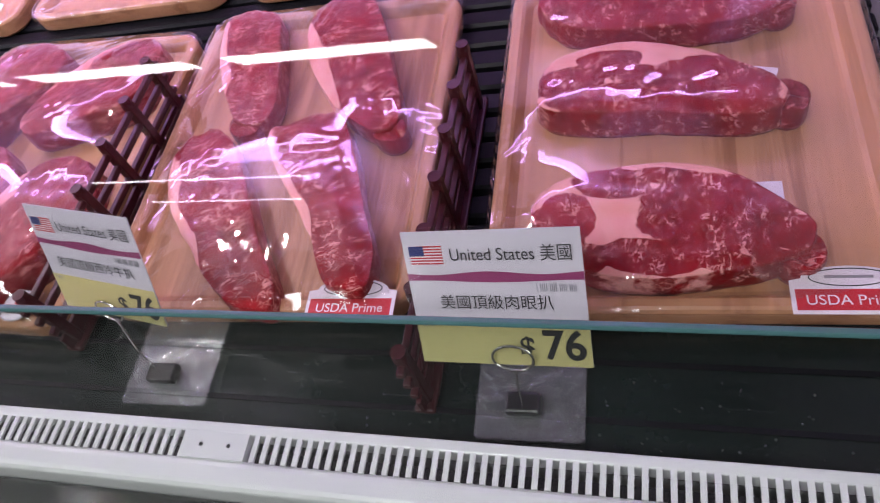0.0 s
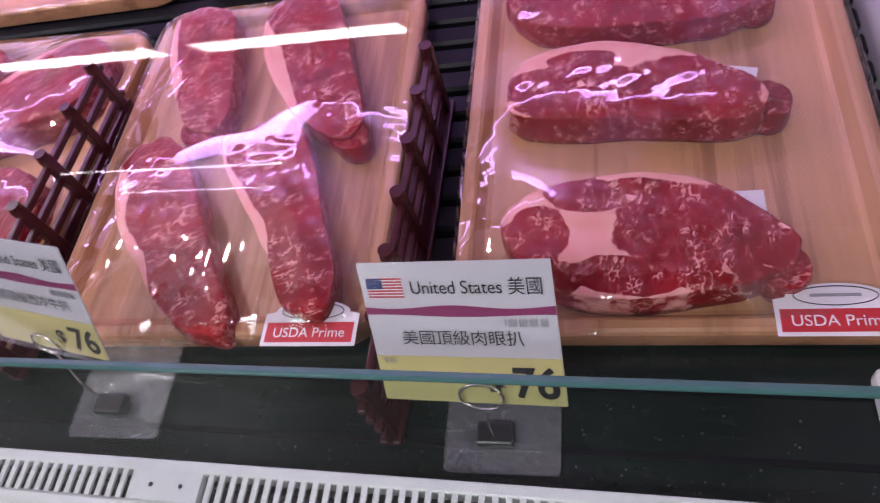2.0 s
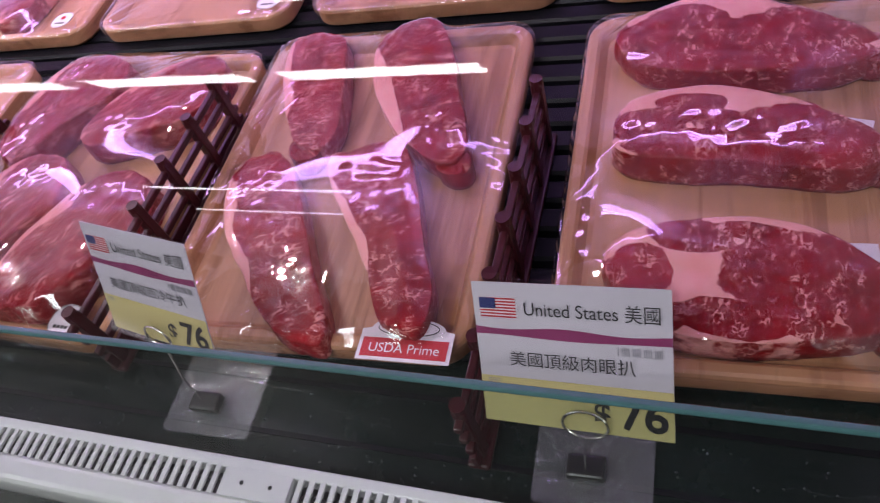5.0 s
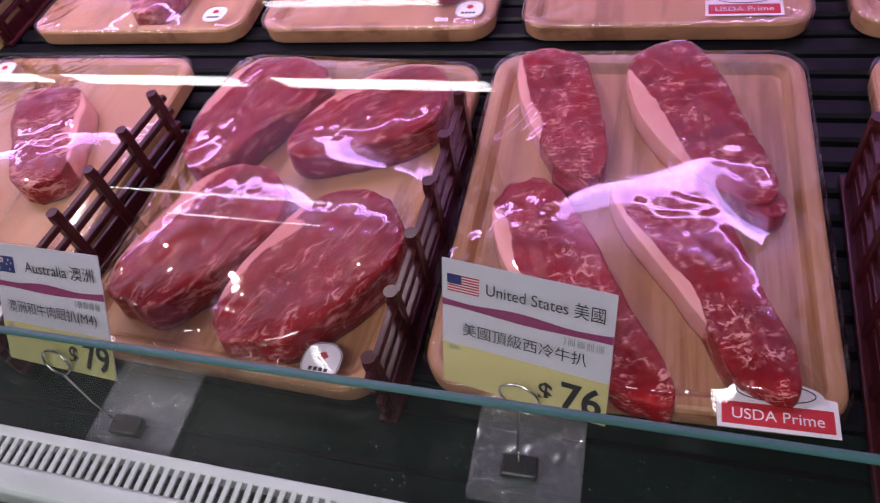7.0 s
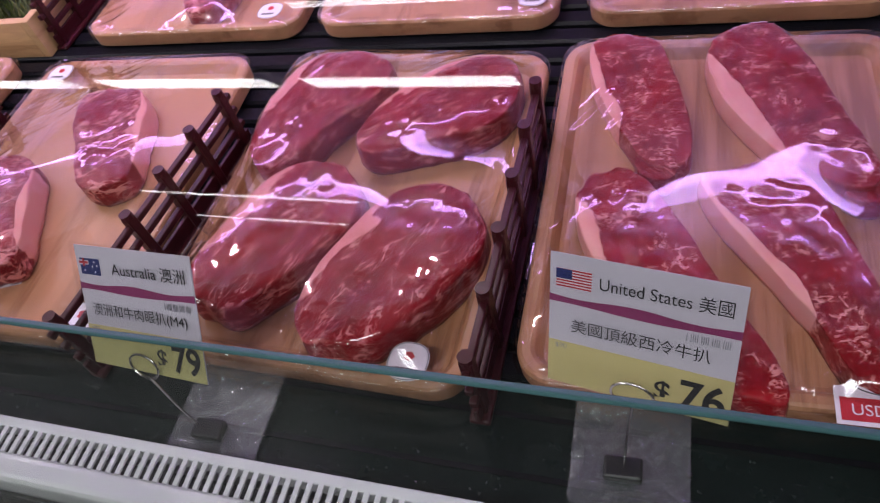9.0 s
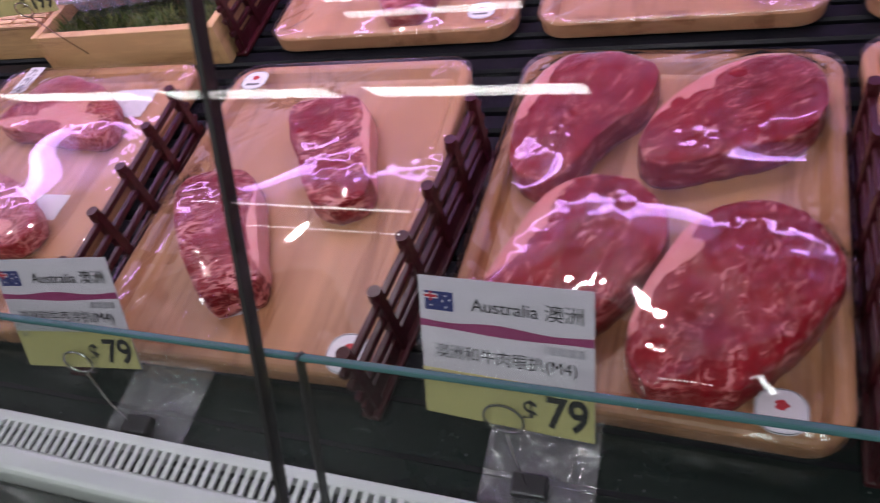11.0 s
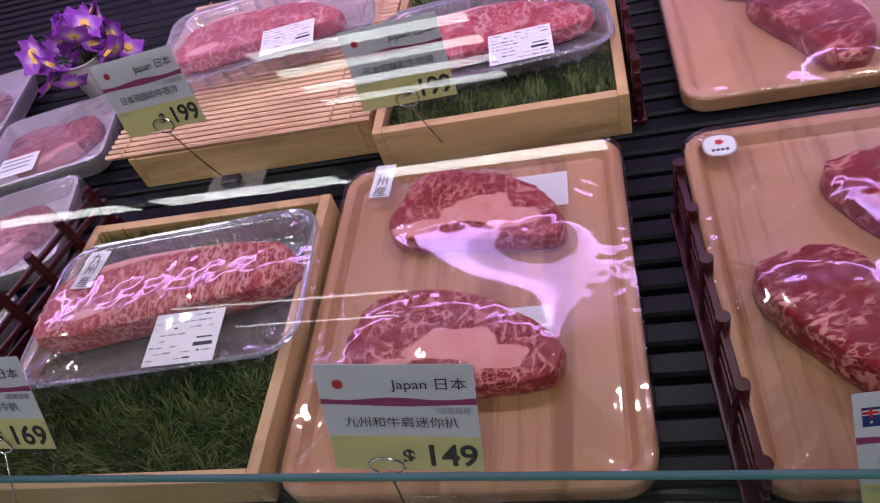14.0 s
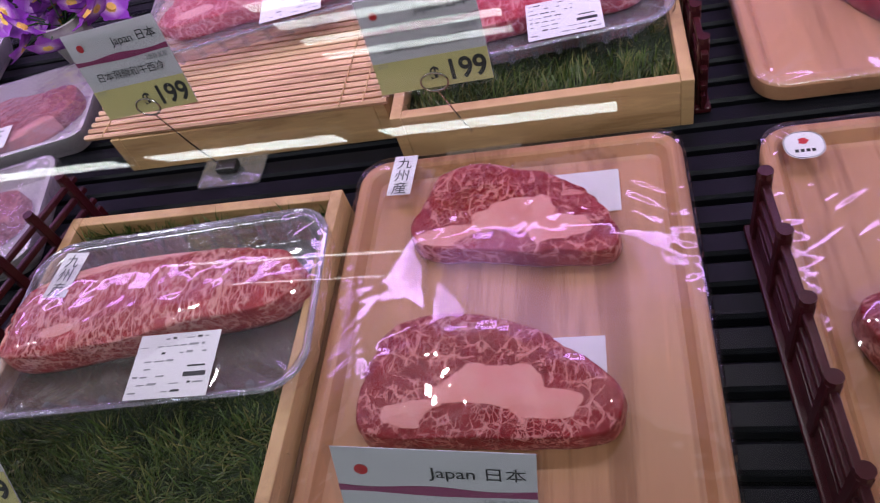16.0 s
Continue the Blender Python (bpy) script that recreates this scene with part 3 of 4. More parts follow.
def film_mesh(cx, cy, w, d, rim, cuts, radius, bump_seed, material=FILM, crumples=(), cells=(104, 132)):
    """Film stretched over the rim and the tops of the cuts, as a sheet pulled tight over them."""
    nx, ny = cells
    xs, ys = np.linspace(-w / 2, w / 2, nx), np.linspace(-d / 2, d / 2, ny)
    gx, gy = np.meshgrid(xs, ys, indexing="ij")
    low = np.full((nx, ny), -1.0)
    for c in cuts:
        ang = radians(c.turn)
        dx, dy = gx + cx - c.x, gy + cy - c.y
        lx, ly = math.cos(ang) * dx + math.sin(ang) * dy, -math.sin(ang) * dx + math.cos(ang) * dy
        u, v = lx / (c.length / 2), ly / (c.width / 2)
        rr = np.hypot(u, v) / c.reach(np.arctan2(v, u))
        low = np.maximum(low, np.where(rr < 0.98, c.base + c.thick * (1.0 - 0.1 * rr ** 6) + 0.0015, -1))
    inner = np.ones((nx, ny), bool)
    inner[[0, -1], :] = False
    inner[:, [0, -1]] = False
    corner = np.hypot(np.maximum(0, np.abs(gx) - (w / 2 - radius)), np.maximum(0, np.abs(gy) - (d / 2 - radius))) > radius * 0.97
    inner &= ~corner
    h = np.full((nx, ny), rim)
    h = np.maximum(h, low)
    for _ in range(1050):
        s = 0.25 * (np.roll(h, 1, 0) + np.roll(h, -1, 0) + np.roll(h, 1, 1) + np.roll(h, -1, 1)) 
        h = np.where(inner, np.maximum(s, low), rim)
    tight = h - low < 1e-4
    verts, faces, index = [], [], {}
    for i in range(nx):
        for j in range(ny):
            x, y = xs[i], ys[j]
            if corner[i, j]:
                ox, oy = max(0, abs(x) - (w / 2 - radius)), max(0, abs(y) - (d / 2 - radius))
                k = radius / max(math.hypot(ox, oy), 1e-6)
                x, y = math.copysign(abs(x) - ox + ox * k, x), math.copysign(abs(y) - oy + oy * k, y)
            wr = 0.0007 * noise.noise(Vector((x * 11 + bump_seed * 3, y * 11, 0))) 
            # gathers that fan out of the corners
            kx, ky = w / 2 - abs(x), d / 2 - abs(y)
            far = math.hypot(kx, ky)
            fan = math.atan2(ky, kx) * 9 + bump_seed + 2 * noise.noise(Vector((x * 9, y * 9, bump_seed)))
            wr += 0.0009 * math.exp(-(y + d / 2) / 0.035) * noise.noise(Vector((x * 75, y * 22, bump_seed + 9)))
            wr += 0.003 * math.exp(-far / 0.03) * math.sin(fan) + 0.0011 * math.exp(-min(kx, ky) / 0.016) * noise.noise(Vector((x * 100, y * 100, bump_seed)))
            if tight[i, j]:
                wr += 0.00035 * noise.noise(Vector((x * 150, y * 95, bump_seed + 20))) + 0.0006 * noise.noise(Vector((x * 45, y * 60, bump_seed + 30)))
            for px, py, reach, along in crumples:
                near = math.exp(-((x - px) ** 2 + (y - py) ** 2) / reach ** 2)
                if near > 0.05:
                    c_, s_ = math.cos(along), math.sin(along)
                    fold = noise.noise(Vector(((x * c_ + y * s_) * 14, (y * c_ - x * s_) * 95, bump_seed + px * 50)))
                    wr += 0.0022 * near * (0.5 - abs(fold) * 1.6)
            index[i, j] = len(verts)
            verts.append((x, y, h[i, j] + (wr if inner[i, j] else 0)))
    for i in range(nx - 1):
        for j in range(ny - 1):
            faces.append((index[i, j], index[i + 1, j], index[i + 1, j + 1], index[i, j + 1]))
    ring = [index[i, 0] for i in range(nx)] + [index[nx - 1, j] for j in range(1, ny)] + [index[i, ny - 1] for i in range(nx - 2, -1, -1)] + [index[0, j] for j in range(ny - 2, 0, -1)]
    last = ring
    for out, down in ((0.0014, 0.0005), (0.0027, 0.002), (0.0034, 0.005), (0.0034, 0.012), (0.002, 0.02)):
        nxt = []
        for k, r in enumerate(ring):
            x, y, z = verts[r]
            ln = math.hypot(x, y)
            o = out + (0.0006 + 0.08 * down) * noise.noise(Vector((x * 130, y * 130, down * 60 + bump_seed)))
            nxt.append(len(verts))
            verts.append((x + o * x / ln, y + o * y / ln, rim - down))
        for k in range(len(ring)):
            faces.append((last[k], nxt[k], nxt[(k + 1) % len(ring)], last[(k + 1) % len(ring)]))
        last = nxt
    me = bpy.data.meshes.new("plastic_wrap")
    me.from_pydata(verts, [], faces)
    me.materials.append(material)
    for p in me.polygons:
        p.use_smooth = True
    return me


def tray_body(w, d, high=0.024, rim=0.013, r=0.03):
    """Wooden tray with rounded corners, a rounded rim and a sunk floor."""
    o = lambda k: rounded(w - 2 * k, d - 2 * k, max(r - k, 0.004))  # noqa: E731
    return stack([(o(0.005), 0.0), (o(0.0005), 0.004), (o(0.0), high - 0.004), (o(0.0015), high - 0.0012), (o(0.004), high), (o(rim - 0.003), high), (o(rim), high - 0.002), (o(rim + 0.006), 0.012), (o(rim + 0.010), 0.0105), (o(w * 0.32), 0.0105)])


def pack(x0, x1, y0, y1, cuts, seed, label, turn=0.0, wrap=FILM, z=0.0, crumples=()):
    root = new("meat_tray")
    cx, cy, w, d = (x0 + x1) / 2, (y0 + y1) / 2, x1 - x0, y1 - y0
    root.matrix_basis = DECK @ pose(cx, cy, z, 0, 0, turn)
    tagged(root, label, "meat tray", "wrapped meat trays")
    part("wooden_tray", tray_body(w, d), TRAY_WOOD, root)
    if wrap:
        a = radians(turn)
        if turn:
            cuts = [c.turned(cx + math.cos(a) * (c.x - cx) + math.sin(a) * (c.y - cy), cy + math.cos(a) * (c.y - cy) - math.sin(a) * (c.x - cx), c.turn - turn, c.base) for c in cuts]
        ob = new("plastic_wrap", film_mesh(cx, cy, w + 0.001, d + 0.001, 0.0256, cuts, 0.03, seed, wrap, (*crumples, (-w / 2 + 0.035, -d / 2 + 0.03, 0.024, 0.8), (w / 2 - 0.04, d / 2 - 0.03, 0.026, 0.9))))
        ob.parent = root
        tagged(ob, "glossy wrinkled clear stretch film")
    return root


def sheet(x, y, w, d, turn, z=0.0112, barcode=False):
    ob = new("paper_sheet", mesh_of("paper_sheet", plate(rect(-w / 2, w / 2, -d / 2, d / 2)), PAPER))
    ob.matrix_basis = DECK @ pose(x, y, z, 0, 0, turn)
    if barcode:
        for k in range(13):
            part("barcode_bar", plate(rect(0.002 + 0.0019 * k, 0.0029 + 0.0019 * k + 0.0004 * (k % 3), 0.006, 0.02), 0.0003), INK, ob, "", pose(0, 0, 0.0005))
    return tagged(ob, "white absorbent paper sheet under a steak", "paper sheet")


def seal_sticker(parent, x, y, z, size=0.032, turn=0.0):
    """Small round-cornered white sticker with a red mark and a dark line of print."""
    s = part("sticker", plate(rounded(size, size, size * 0.42), 0.0003), PAPER, parent, "white rounded sticker with a red mark", pose(x, y, z, 0, 0, turn))
    part("ring_line", rod([(px, py, 0.0004) for px, py in rounded(size * 0.95, size * 0.95, size * 0.4)], 0.0003, 5, closed=True), INK, s)
    part("mark", plate([(0.12 * size * math.cos(a) * (1 + 0.25 * math.cos(5 * a)), 0.13 * size + 0.115 * size * math.sin(a)) for a in [math.tau * k / 30 for k in range(30)]], 0.0003), RED_INK, s, "", pose(0, 0, 0.0004))
    for k in range(4):
        part("print_bar", plate(rect((-0.26 + 0.135 * k) * size, (-0.165 + 0.135 * k) * size, -0.27 * size, -0.17 * size), 0.0003), INK, s, "", pose(0, 0, 0.0004))


def grade_sticker(parent, x, y, z, turn=0.0):
    """Wide white sticker with a rounded crown and a red band that carries the grade."""
    w, d = 0.074, 0.036
    outline = rect(-w / 2, w / 2, -d / 2, d * 0.25)[:2] + [(w / 2, d * 0.22)] + [(w * 0.4 * math.cos(a), d * 0.26 + d * 0.27 * math.sin(a)) for a in [math.pi * k / 14 for k in range(15)]] + [(-w / 2, d * 0.22)]
    s = part("sticker", plate(outline, 0.0003), PAPER, parent, "white grade sticker with a red band", pose(x, y, z, 0, 0, turn))
    part("red_band", plate(rect(-w * 0.46, w * 0.46, -d * 0.42, d * 0.02), 0.0003), RED_INK, s, "", pose(0, 0, 0.0004))
    oval = [(w * 0.33 * math.cos(a), d * 0.28 + d * 0.19 * math.sin(a)) for a in [math.tau * k / 28 for k in range(28)]]
    part("oval_line", rod([(px, py, 0.0005) for px, py in oval], 0.0004, 5, closed=True), INK, s)
    part("print_line", plate(rect(-w * 0.2, w * 0.2, d * 0.26, d * 0.32), 0.0002), GREY_INK, s, "", pose(0, 0, 0.0004))
    writing("lettering", "USDA Prime", 0.0108, s, 0, -d * 0.31, 0.0009, PAPER, "CENTER")


Y0, Y1 = 0.505, 0.888
G_US = "prime steaks"
# tray with three rib-eyes
CA = [
    Cut(1.113, 0.832, 0.215, 0.1, -4, 0.032, (0.91, 0.77, 0.75, 0.80, 1.02, 1.05, 0.99, 0.97, 0.99, 1.00, 1.09, 1.03, 1.00, 1.04, 1.10, 1.07), 3),
    Cut(1.111, 0.716, 0.196, 0.086, -6, 0.034, (0.92, 0.81, 0.79, 0.83, 0.95, 1.06, 1.08, 1.03, 1.00, 1.08, 1.25, 1.04, 0.88, 0.96, 1.20, 1.10), 5),
    Cut(1.113, 0.575, 0.2, 0.108, -7, 0.03, (0.99, 0.91, 0.90, 0.97, 0.99, 0.94, 0.96, 1.01, 1.02, 0.97, 1.03, 1.07, 0.96, 0.89, 0.91, 1.00), 8),
]
TA = pack(0.977, 1.282, Y0, Y1, CA, 1, "wooden tray of three rib-eye steaks under clear film", crumples=((-0.12, 0.15, 0.03, 0.8), (0.12, -0.1, 0.025, 2.2)))
for c, k, tip in zip(CA, ("ribeye_whole", "ribeye_whole", "ribeye"), ((1.214, 0.81), (1.209, 0.693), (1.2, 0.548))):
    rib = steak("ribeye_steak", c, k, BEEF, "marbled bright red rib-eye steak with pale fat seams", group=G_US)
    nub(rib, Cut(*tip, 0.032, 0.036, 20, 0.026, seed=c.seed), DARK_BEEF)
sheet(1.17, 0.6, 0.06, 0.05, 0)
sheet(1.175, 0.725, 0.06, 0.06, -14, barcode=True)
grade_sticker(TA, 0.098, -0.178, 0.0278)
# tray with four strip steaks
CB = [
    Cut(0.703, 0.791, 0.18, 0.076, -78, 0.028, (0.96, 1.10, 1.17, 1.08, 0.99, 1.02, 1.13, 1.00, 1.02, 1.08, 1.22, 1.00, 0.80, 0.71, 0.73, 0.83), 11),
    Cut(0.828, 0.78, 0.217, 0.09, -64, 0.03, (0.98, 0.98, 0.82, 0.72, 0.79, 1.00, 1.25, 1.10, 1.01, 1.02, 1.04, 1.02, 0.98, 0.94, 0.91, 0.92), 12),
    Cut(0.73, 0.593, 0.23, 0.085, -65, 0.03, (0.83, 1.05, 1.31, 0.91, 0.82, 0.86, 0.98, 1.06, 1.00, 1.05, 1.13, 1.04, 0.78, 0.64, 0.62, 0.71), 13),
    Cut(0.831, 0.609, 0.207, 0.081, -68, 0.03, (0.98, 1.09, 1.06, 0.86, 0.84, 0.96, 1.20, 1.08, 1.02, 1.09, 1.37, 0.88, 0.61, 0.54, 0.55, 0.89), 14),
]
TB = pack(0.63, 0.922, Y0, Y1, CB, 2, "wooden tray of four strip steaks under clear film", crumples=((0.0, 0.15, 0.03, 1.3), (-0.11, 0.07, 0.03, 0.9), (0.02, -0.16, 0.03, 1.6)))
for c, tip in zip(CB, ((0.722, 0.708), (0.876, 0.69), (0.777, 0.524), (0.863, 0.545))):
    strip = steak("strip_steak", c, "strip", BEEF, "bright red strip steak with a pale fat edge", group=G_US)
    nub(strip, Cut(*tip, 0.036, 0.03, -40, 0.024, seed=c.seed), DARK_BEEF)
grade_sticker(TB, 0.0985, -0.184, 0.029)
# tray with four thick sirloins
CC = [
    Cut(0.39, 0.775, 0.168, 0.108, -112, 0.038, (1.02, 1.05, 0.89, 0.71, 0.74, 1.06, 1.23, 1.09, 1.02, 1.00, 1.09, 1.06, 0.95, 0.89, 0.89, 0.97), 21),
    Cut(0.525, 0.769, 0.175, 0.104, -135, 0.038, (0.97, 0.80, 0.72, 0.75, 0.89, 1.06, 1.03, 0.98, 1.00, 1.01, 1.03, 1.03, 1.01, 1.00, 1.01, 1.03), 22),
    Cut(0.412, 0.611, 0.172, 0.106, -115, 0.04, (1.01, 1.05, 0.90, 0.87, 0.91, 1.08, 1.09, 1.00, 1.01, 1.01, 1.10, 1.10, 1.01, 1.02, 1.12, 1.10), 23),
    Cut(0.525, 0.584, 0.175, 0.112, -115, 0.04, (0.97, 0.94, 0.91, 0.91, 0.97, 1.08, 1.09, 1.02, 1.01, 1.04, 1.08, 1.06, 1.01, 1.04, 1.11, 1.09), 24),
]
TC = pack(0.32, 0.607, Y0 - 0.01, Y1 - 0.01, CC, 3, "wooden tray of four thick sirloin steaks under clear film", -3.0, crumples=((0.03, 0.16, 0.045, 0.7), (-0.09, 0.13, 0.03, 1.2), (0.02, -0.17, 0.03, 0.2)))
for c in CC:
    steak("sirloin_steak", c, "sirloin", DARK_BEEF, "thick dark red sirloin steak with a fat edge", group="sirloin steaks")
seal_sticker(TC, 0.099, -0.174, 0.0302)
# tray with two marbled strips
CD = [
    Cut(0.158, 0.732, 0.162, 0.087, -70, 0.034, (0.97, 1.09, 1.20, 1.03, 0.98, 1.09, 1.08, 0.98, 0.96, 1.09, 1.30, 1.00, 0.75, 0.71, 0.78, 0.91), 31),
    Cut(0.08, 0.623, 0.162, 0.096, -70, 0.036, (1.01, 1.08, 1.32, 1.00, 0.88, 0.90, 1.00, 0.97, 0.97, 1.08, 1.25, 1.01, 0.75, 0.67, 0.67, 0.77), 32),
]
TD = pack(-0.016, 0.272, Y0 - 0.005, Y1 - 0.005, CD, 4, "wooden tray of two dark marbled steaks under clear film", crumples=((-0.08, 0.09, 0.04, 0.6), (0.02, 0.17, 0.025, 0.9)))
for c in CD:
    steak("marbled_steak", c, "club", STRIP_BEEF, "dark red steak with heavy white marbling", group="marbled steaks")
seal_sticker(TD, -0.111, 0.16, 0.0285)
seal_sticker(TD, 0.12, -0.174, 0.0285, 0.036)
sheet(0.118, 0.57, 0.036, 0.036, 20)
# tray with two wagyu shoulder steaks
CE = [
    Cut(-0.226, 0.812, 0.182, 0.109, -3, 0.026, (0.77, 0.68, 0.66, 0.71, 0.77, 1.08, 1.10, 0.97, 0.95, 1.09, 1.17, 0.95, 0.95, 1.09, 1.32, 1.00), 41),
    Cut(-0.242, 0.647, 0.193, 0.105, 0, 0.026, (0.85, 0.71, 0.70, 0.78, 0.91, 1.08, 1.17, 1.04, 1.01, 1.10, 1.32, 1.08, 1.01, 1.10, 1.29, 1.08), 42),
]
TE = pack(-0.385, -0.078, Y0, Y1 + 0.008, CE, 5, "wooden tray of two finely marbled steaks under clear film", crumples=((0.12, 0.12, 0.032, 2.6), (-0.12, 0.13, 0.028, 0.8), (0.12, -0.14, 0.025, 1.5)))
for c in CE:
    steak("wagyu_steak", c, "shoulder", WAGYU, "pink finely marbled half-round steak with a fat heart", group="shoulder steaks")
sheet(-0.178, 0.668, 0.045, 0.036, 0)
sheet(-0.165, 0.838, 0.06, 0.05, 0)
st = part("sticker", plate(rect(-0.012, 0.012, -0.026, 0.026), 0.0003), PAPER, TE, "white origin sticker with black brush lettering", pose(-0.107, 0.168, 0.0285, 0, 0, -3))
for i, ch in enumerate("九州産"):
    writing("lettering", ch, 0.016, st, 0, 0.0095 - 0.0165 * i, 0.0008, INK, "CENTER")

# back row of trays
for n, (x0, x1) in enumerate(((-0.005, 0.302), (0.328, 0.612), (0.645, 0.937), (0.975, 1.282))):
    cs = [Cut(x0 + (0.16 if n == 0 else 0.21), 1.04 if n == 0 else 1.08, 0.17, 0.09, -66, 0.03, CA[1].form, 50 + n), Cut(x0 + 0.09, 1.2, 0.17, 0.09, -75, 0.03, CB[1].form, 60 + n)]
    tr = pack(x0, x1, 0.935, 1.315, cs, 10 + n, "wooden tray of steaks in the back row under clear film", wrap=LOOSE_FILM)
    for c in cs:
        steak("strip_steak", c, "club" if n < 2 else "strip", STRIP_BEEF if n < 2 else BEEF, "red marbled steak on a back-row tray", group="back-row steaks")
    if n == 2:
        grade_sticker(tr, 0.08, -0.165, 0.0275)
    else:
        seal_sticker(tr, 0.115, -0.165, 0.0285)


# ---- lattice dividers ----
def divider(x, y0, y1, turn=0.0, lean=0.0):
    """Low lattice like a garden fence: square posts with knobs, three rails and a foot board."""
    root = new("lattice_divider")
    n = round((y1 - y0) / 0.0565)
    root.matrix_basis = DECK @ pose(x, y0, 0, 0, lean, turn)
    tagged(root, "low dark red lacquered lattice divider between trays", "divider", "lattice dividers")
    span = y1 - y0
    part("foot", box(-0.008, 0.008, 0, span, 0, 0.006, 0.002), LACQUER, root)
    part("foot_board", box(-0.002, 0.002, 0.0, span, 0.006, 0.022, 0.0008), LACQUER, root)
    for h in (0.032, 0.05, 0.067):
        part("rail", box(-0.003, 0.003, 0.0, span, h - 0.0032, h + 0.0032, 0.0012), LACQUER, root)
    pb = box(-0.0048, 0.0048, -0.0048, 0.0048, 0.004, 0.077, 0.001, 1)
    rod([(0, 0, 0.075), (0, 0, 0.078), (0, 0, 0.0815)], 0.0056, 10, pb)
    post = mesh_of("post", pb, LACQUER)
    for i in range(n + 1):
        piece("post", post, root, pose(0, 0.012 + i * (span - 0.024) / n, 0))
    return root


divider(0.94, 0.432, 0.748, -1.8)
divider(0.609, 0.477, 0.772, -2)
divider(0.271, 0.478, 0.766, -7.5)
divider(-0.0165, 0.482, 0.79, 2.7)
divider(-0.767, 0.6, 0.89, -14)
divider(-0.052, 0.935, 1.26, 1)


# ---- price tags ----
def card_pose(x, y, z, yaw, lean, roll):
    a, b, c = radians(yaw), radians(lean), radians(roll)
    right, back = Vector((math.cos(a), math.sin(a), 0)), Vector((-math.sin(a), math.cos(a), 0))
    up = math.cos(b) * Vector((0, 0, 1)) + math.sin(b) * back
    r, u = math.cos(c) * right + math.sin(c) * up, -math.sin(c) * right + math.cos(c) * up
    m = Matrix((r, u, r.cross(u))).transposed().to_4x4()
    m.translation = (x, y, z)
    return m


def flag(parent, country, x, y):
    w, h = 0.0205, 0.0115
    if country == "us":
        f = part("flag", plate(rect(0, w, 0, h), 0.0003), PAPER, parent, "small red, white and blue flag", pose(x, y, 0.0006))
        for k in range(0, 7):
            part("stripe", plate(rect(0, w, h * (2 * k) / 13, h * (2 * k + 1) / 13), 0.0002), RED_INK, f, "", pose(0, 0, 0.0004))
        part("canton", plate(rect(0, w * 0.45, h * 6 / 13, h), 0.0002), BLUE_INK, f, "", pose(0, 0, 0.0007))
    elif country == "au":
        f = part("flag", plate(rect(0, w * 0.9, 0, h), 0.0003), BLUE_INK, parent, "small dark blue flag with a red and white corner", pose(x, y, 0.0006))
        part("cross", plate(rect(0, w * 0.4, h * 0.68, h * 0.82), 0.0002), RED_INK, f, "", pose(0, 0, 0.0006))
        part("cross", plate(rect(w * 0.17, w * 0.24, h * 0.5, h), 0.0002), RED_INK, f, "", pose(0, 0, 0.0007))
        part("cross", plate(rect(0, w * 0.42, h * 0.62, h * 0.88), 0.0002), PAPER, f, "", pose(0, 0, 0.0004))
        for sx, sy in ((0.2, 0.25), (0.68, 0.8), (0.68, 0.2), (0.58, 0.52), (0.8, 0.6)):
            part("star", plate([(w * sx + 0.0009 * math.cos(a) * (1 if k % 2 else 0.45), h * sy + 0.0009 * math.sin(a) * (1 if k % 2 else 0.45)) for k, a in enumerate([math.tau * j / 14 for j in range(14)])], 0.0002), PAPER, f, "", pose(0, 0, 0.0004))
    else:
        part("flag_disc", plate([(w * 0.5 + 0.0037 * math.cos(a), h * 0.5 + 0.0037 * math.sin(a)) for a in [math.tau * k / 24 for k in range(24)]], 0.0003), RED_INK, parent, "red disc of a flag", pose(x, y, 0.0006))


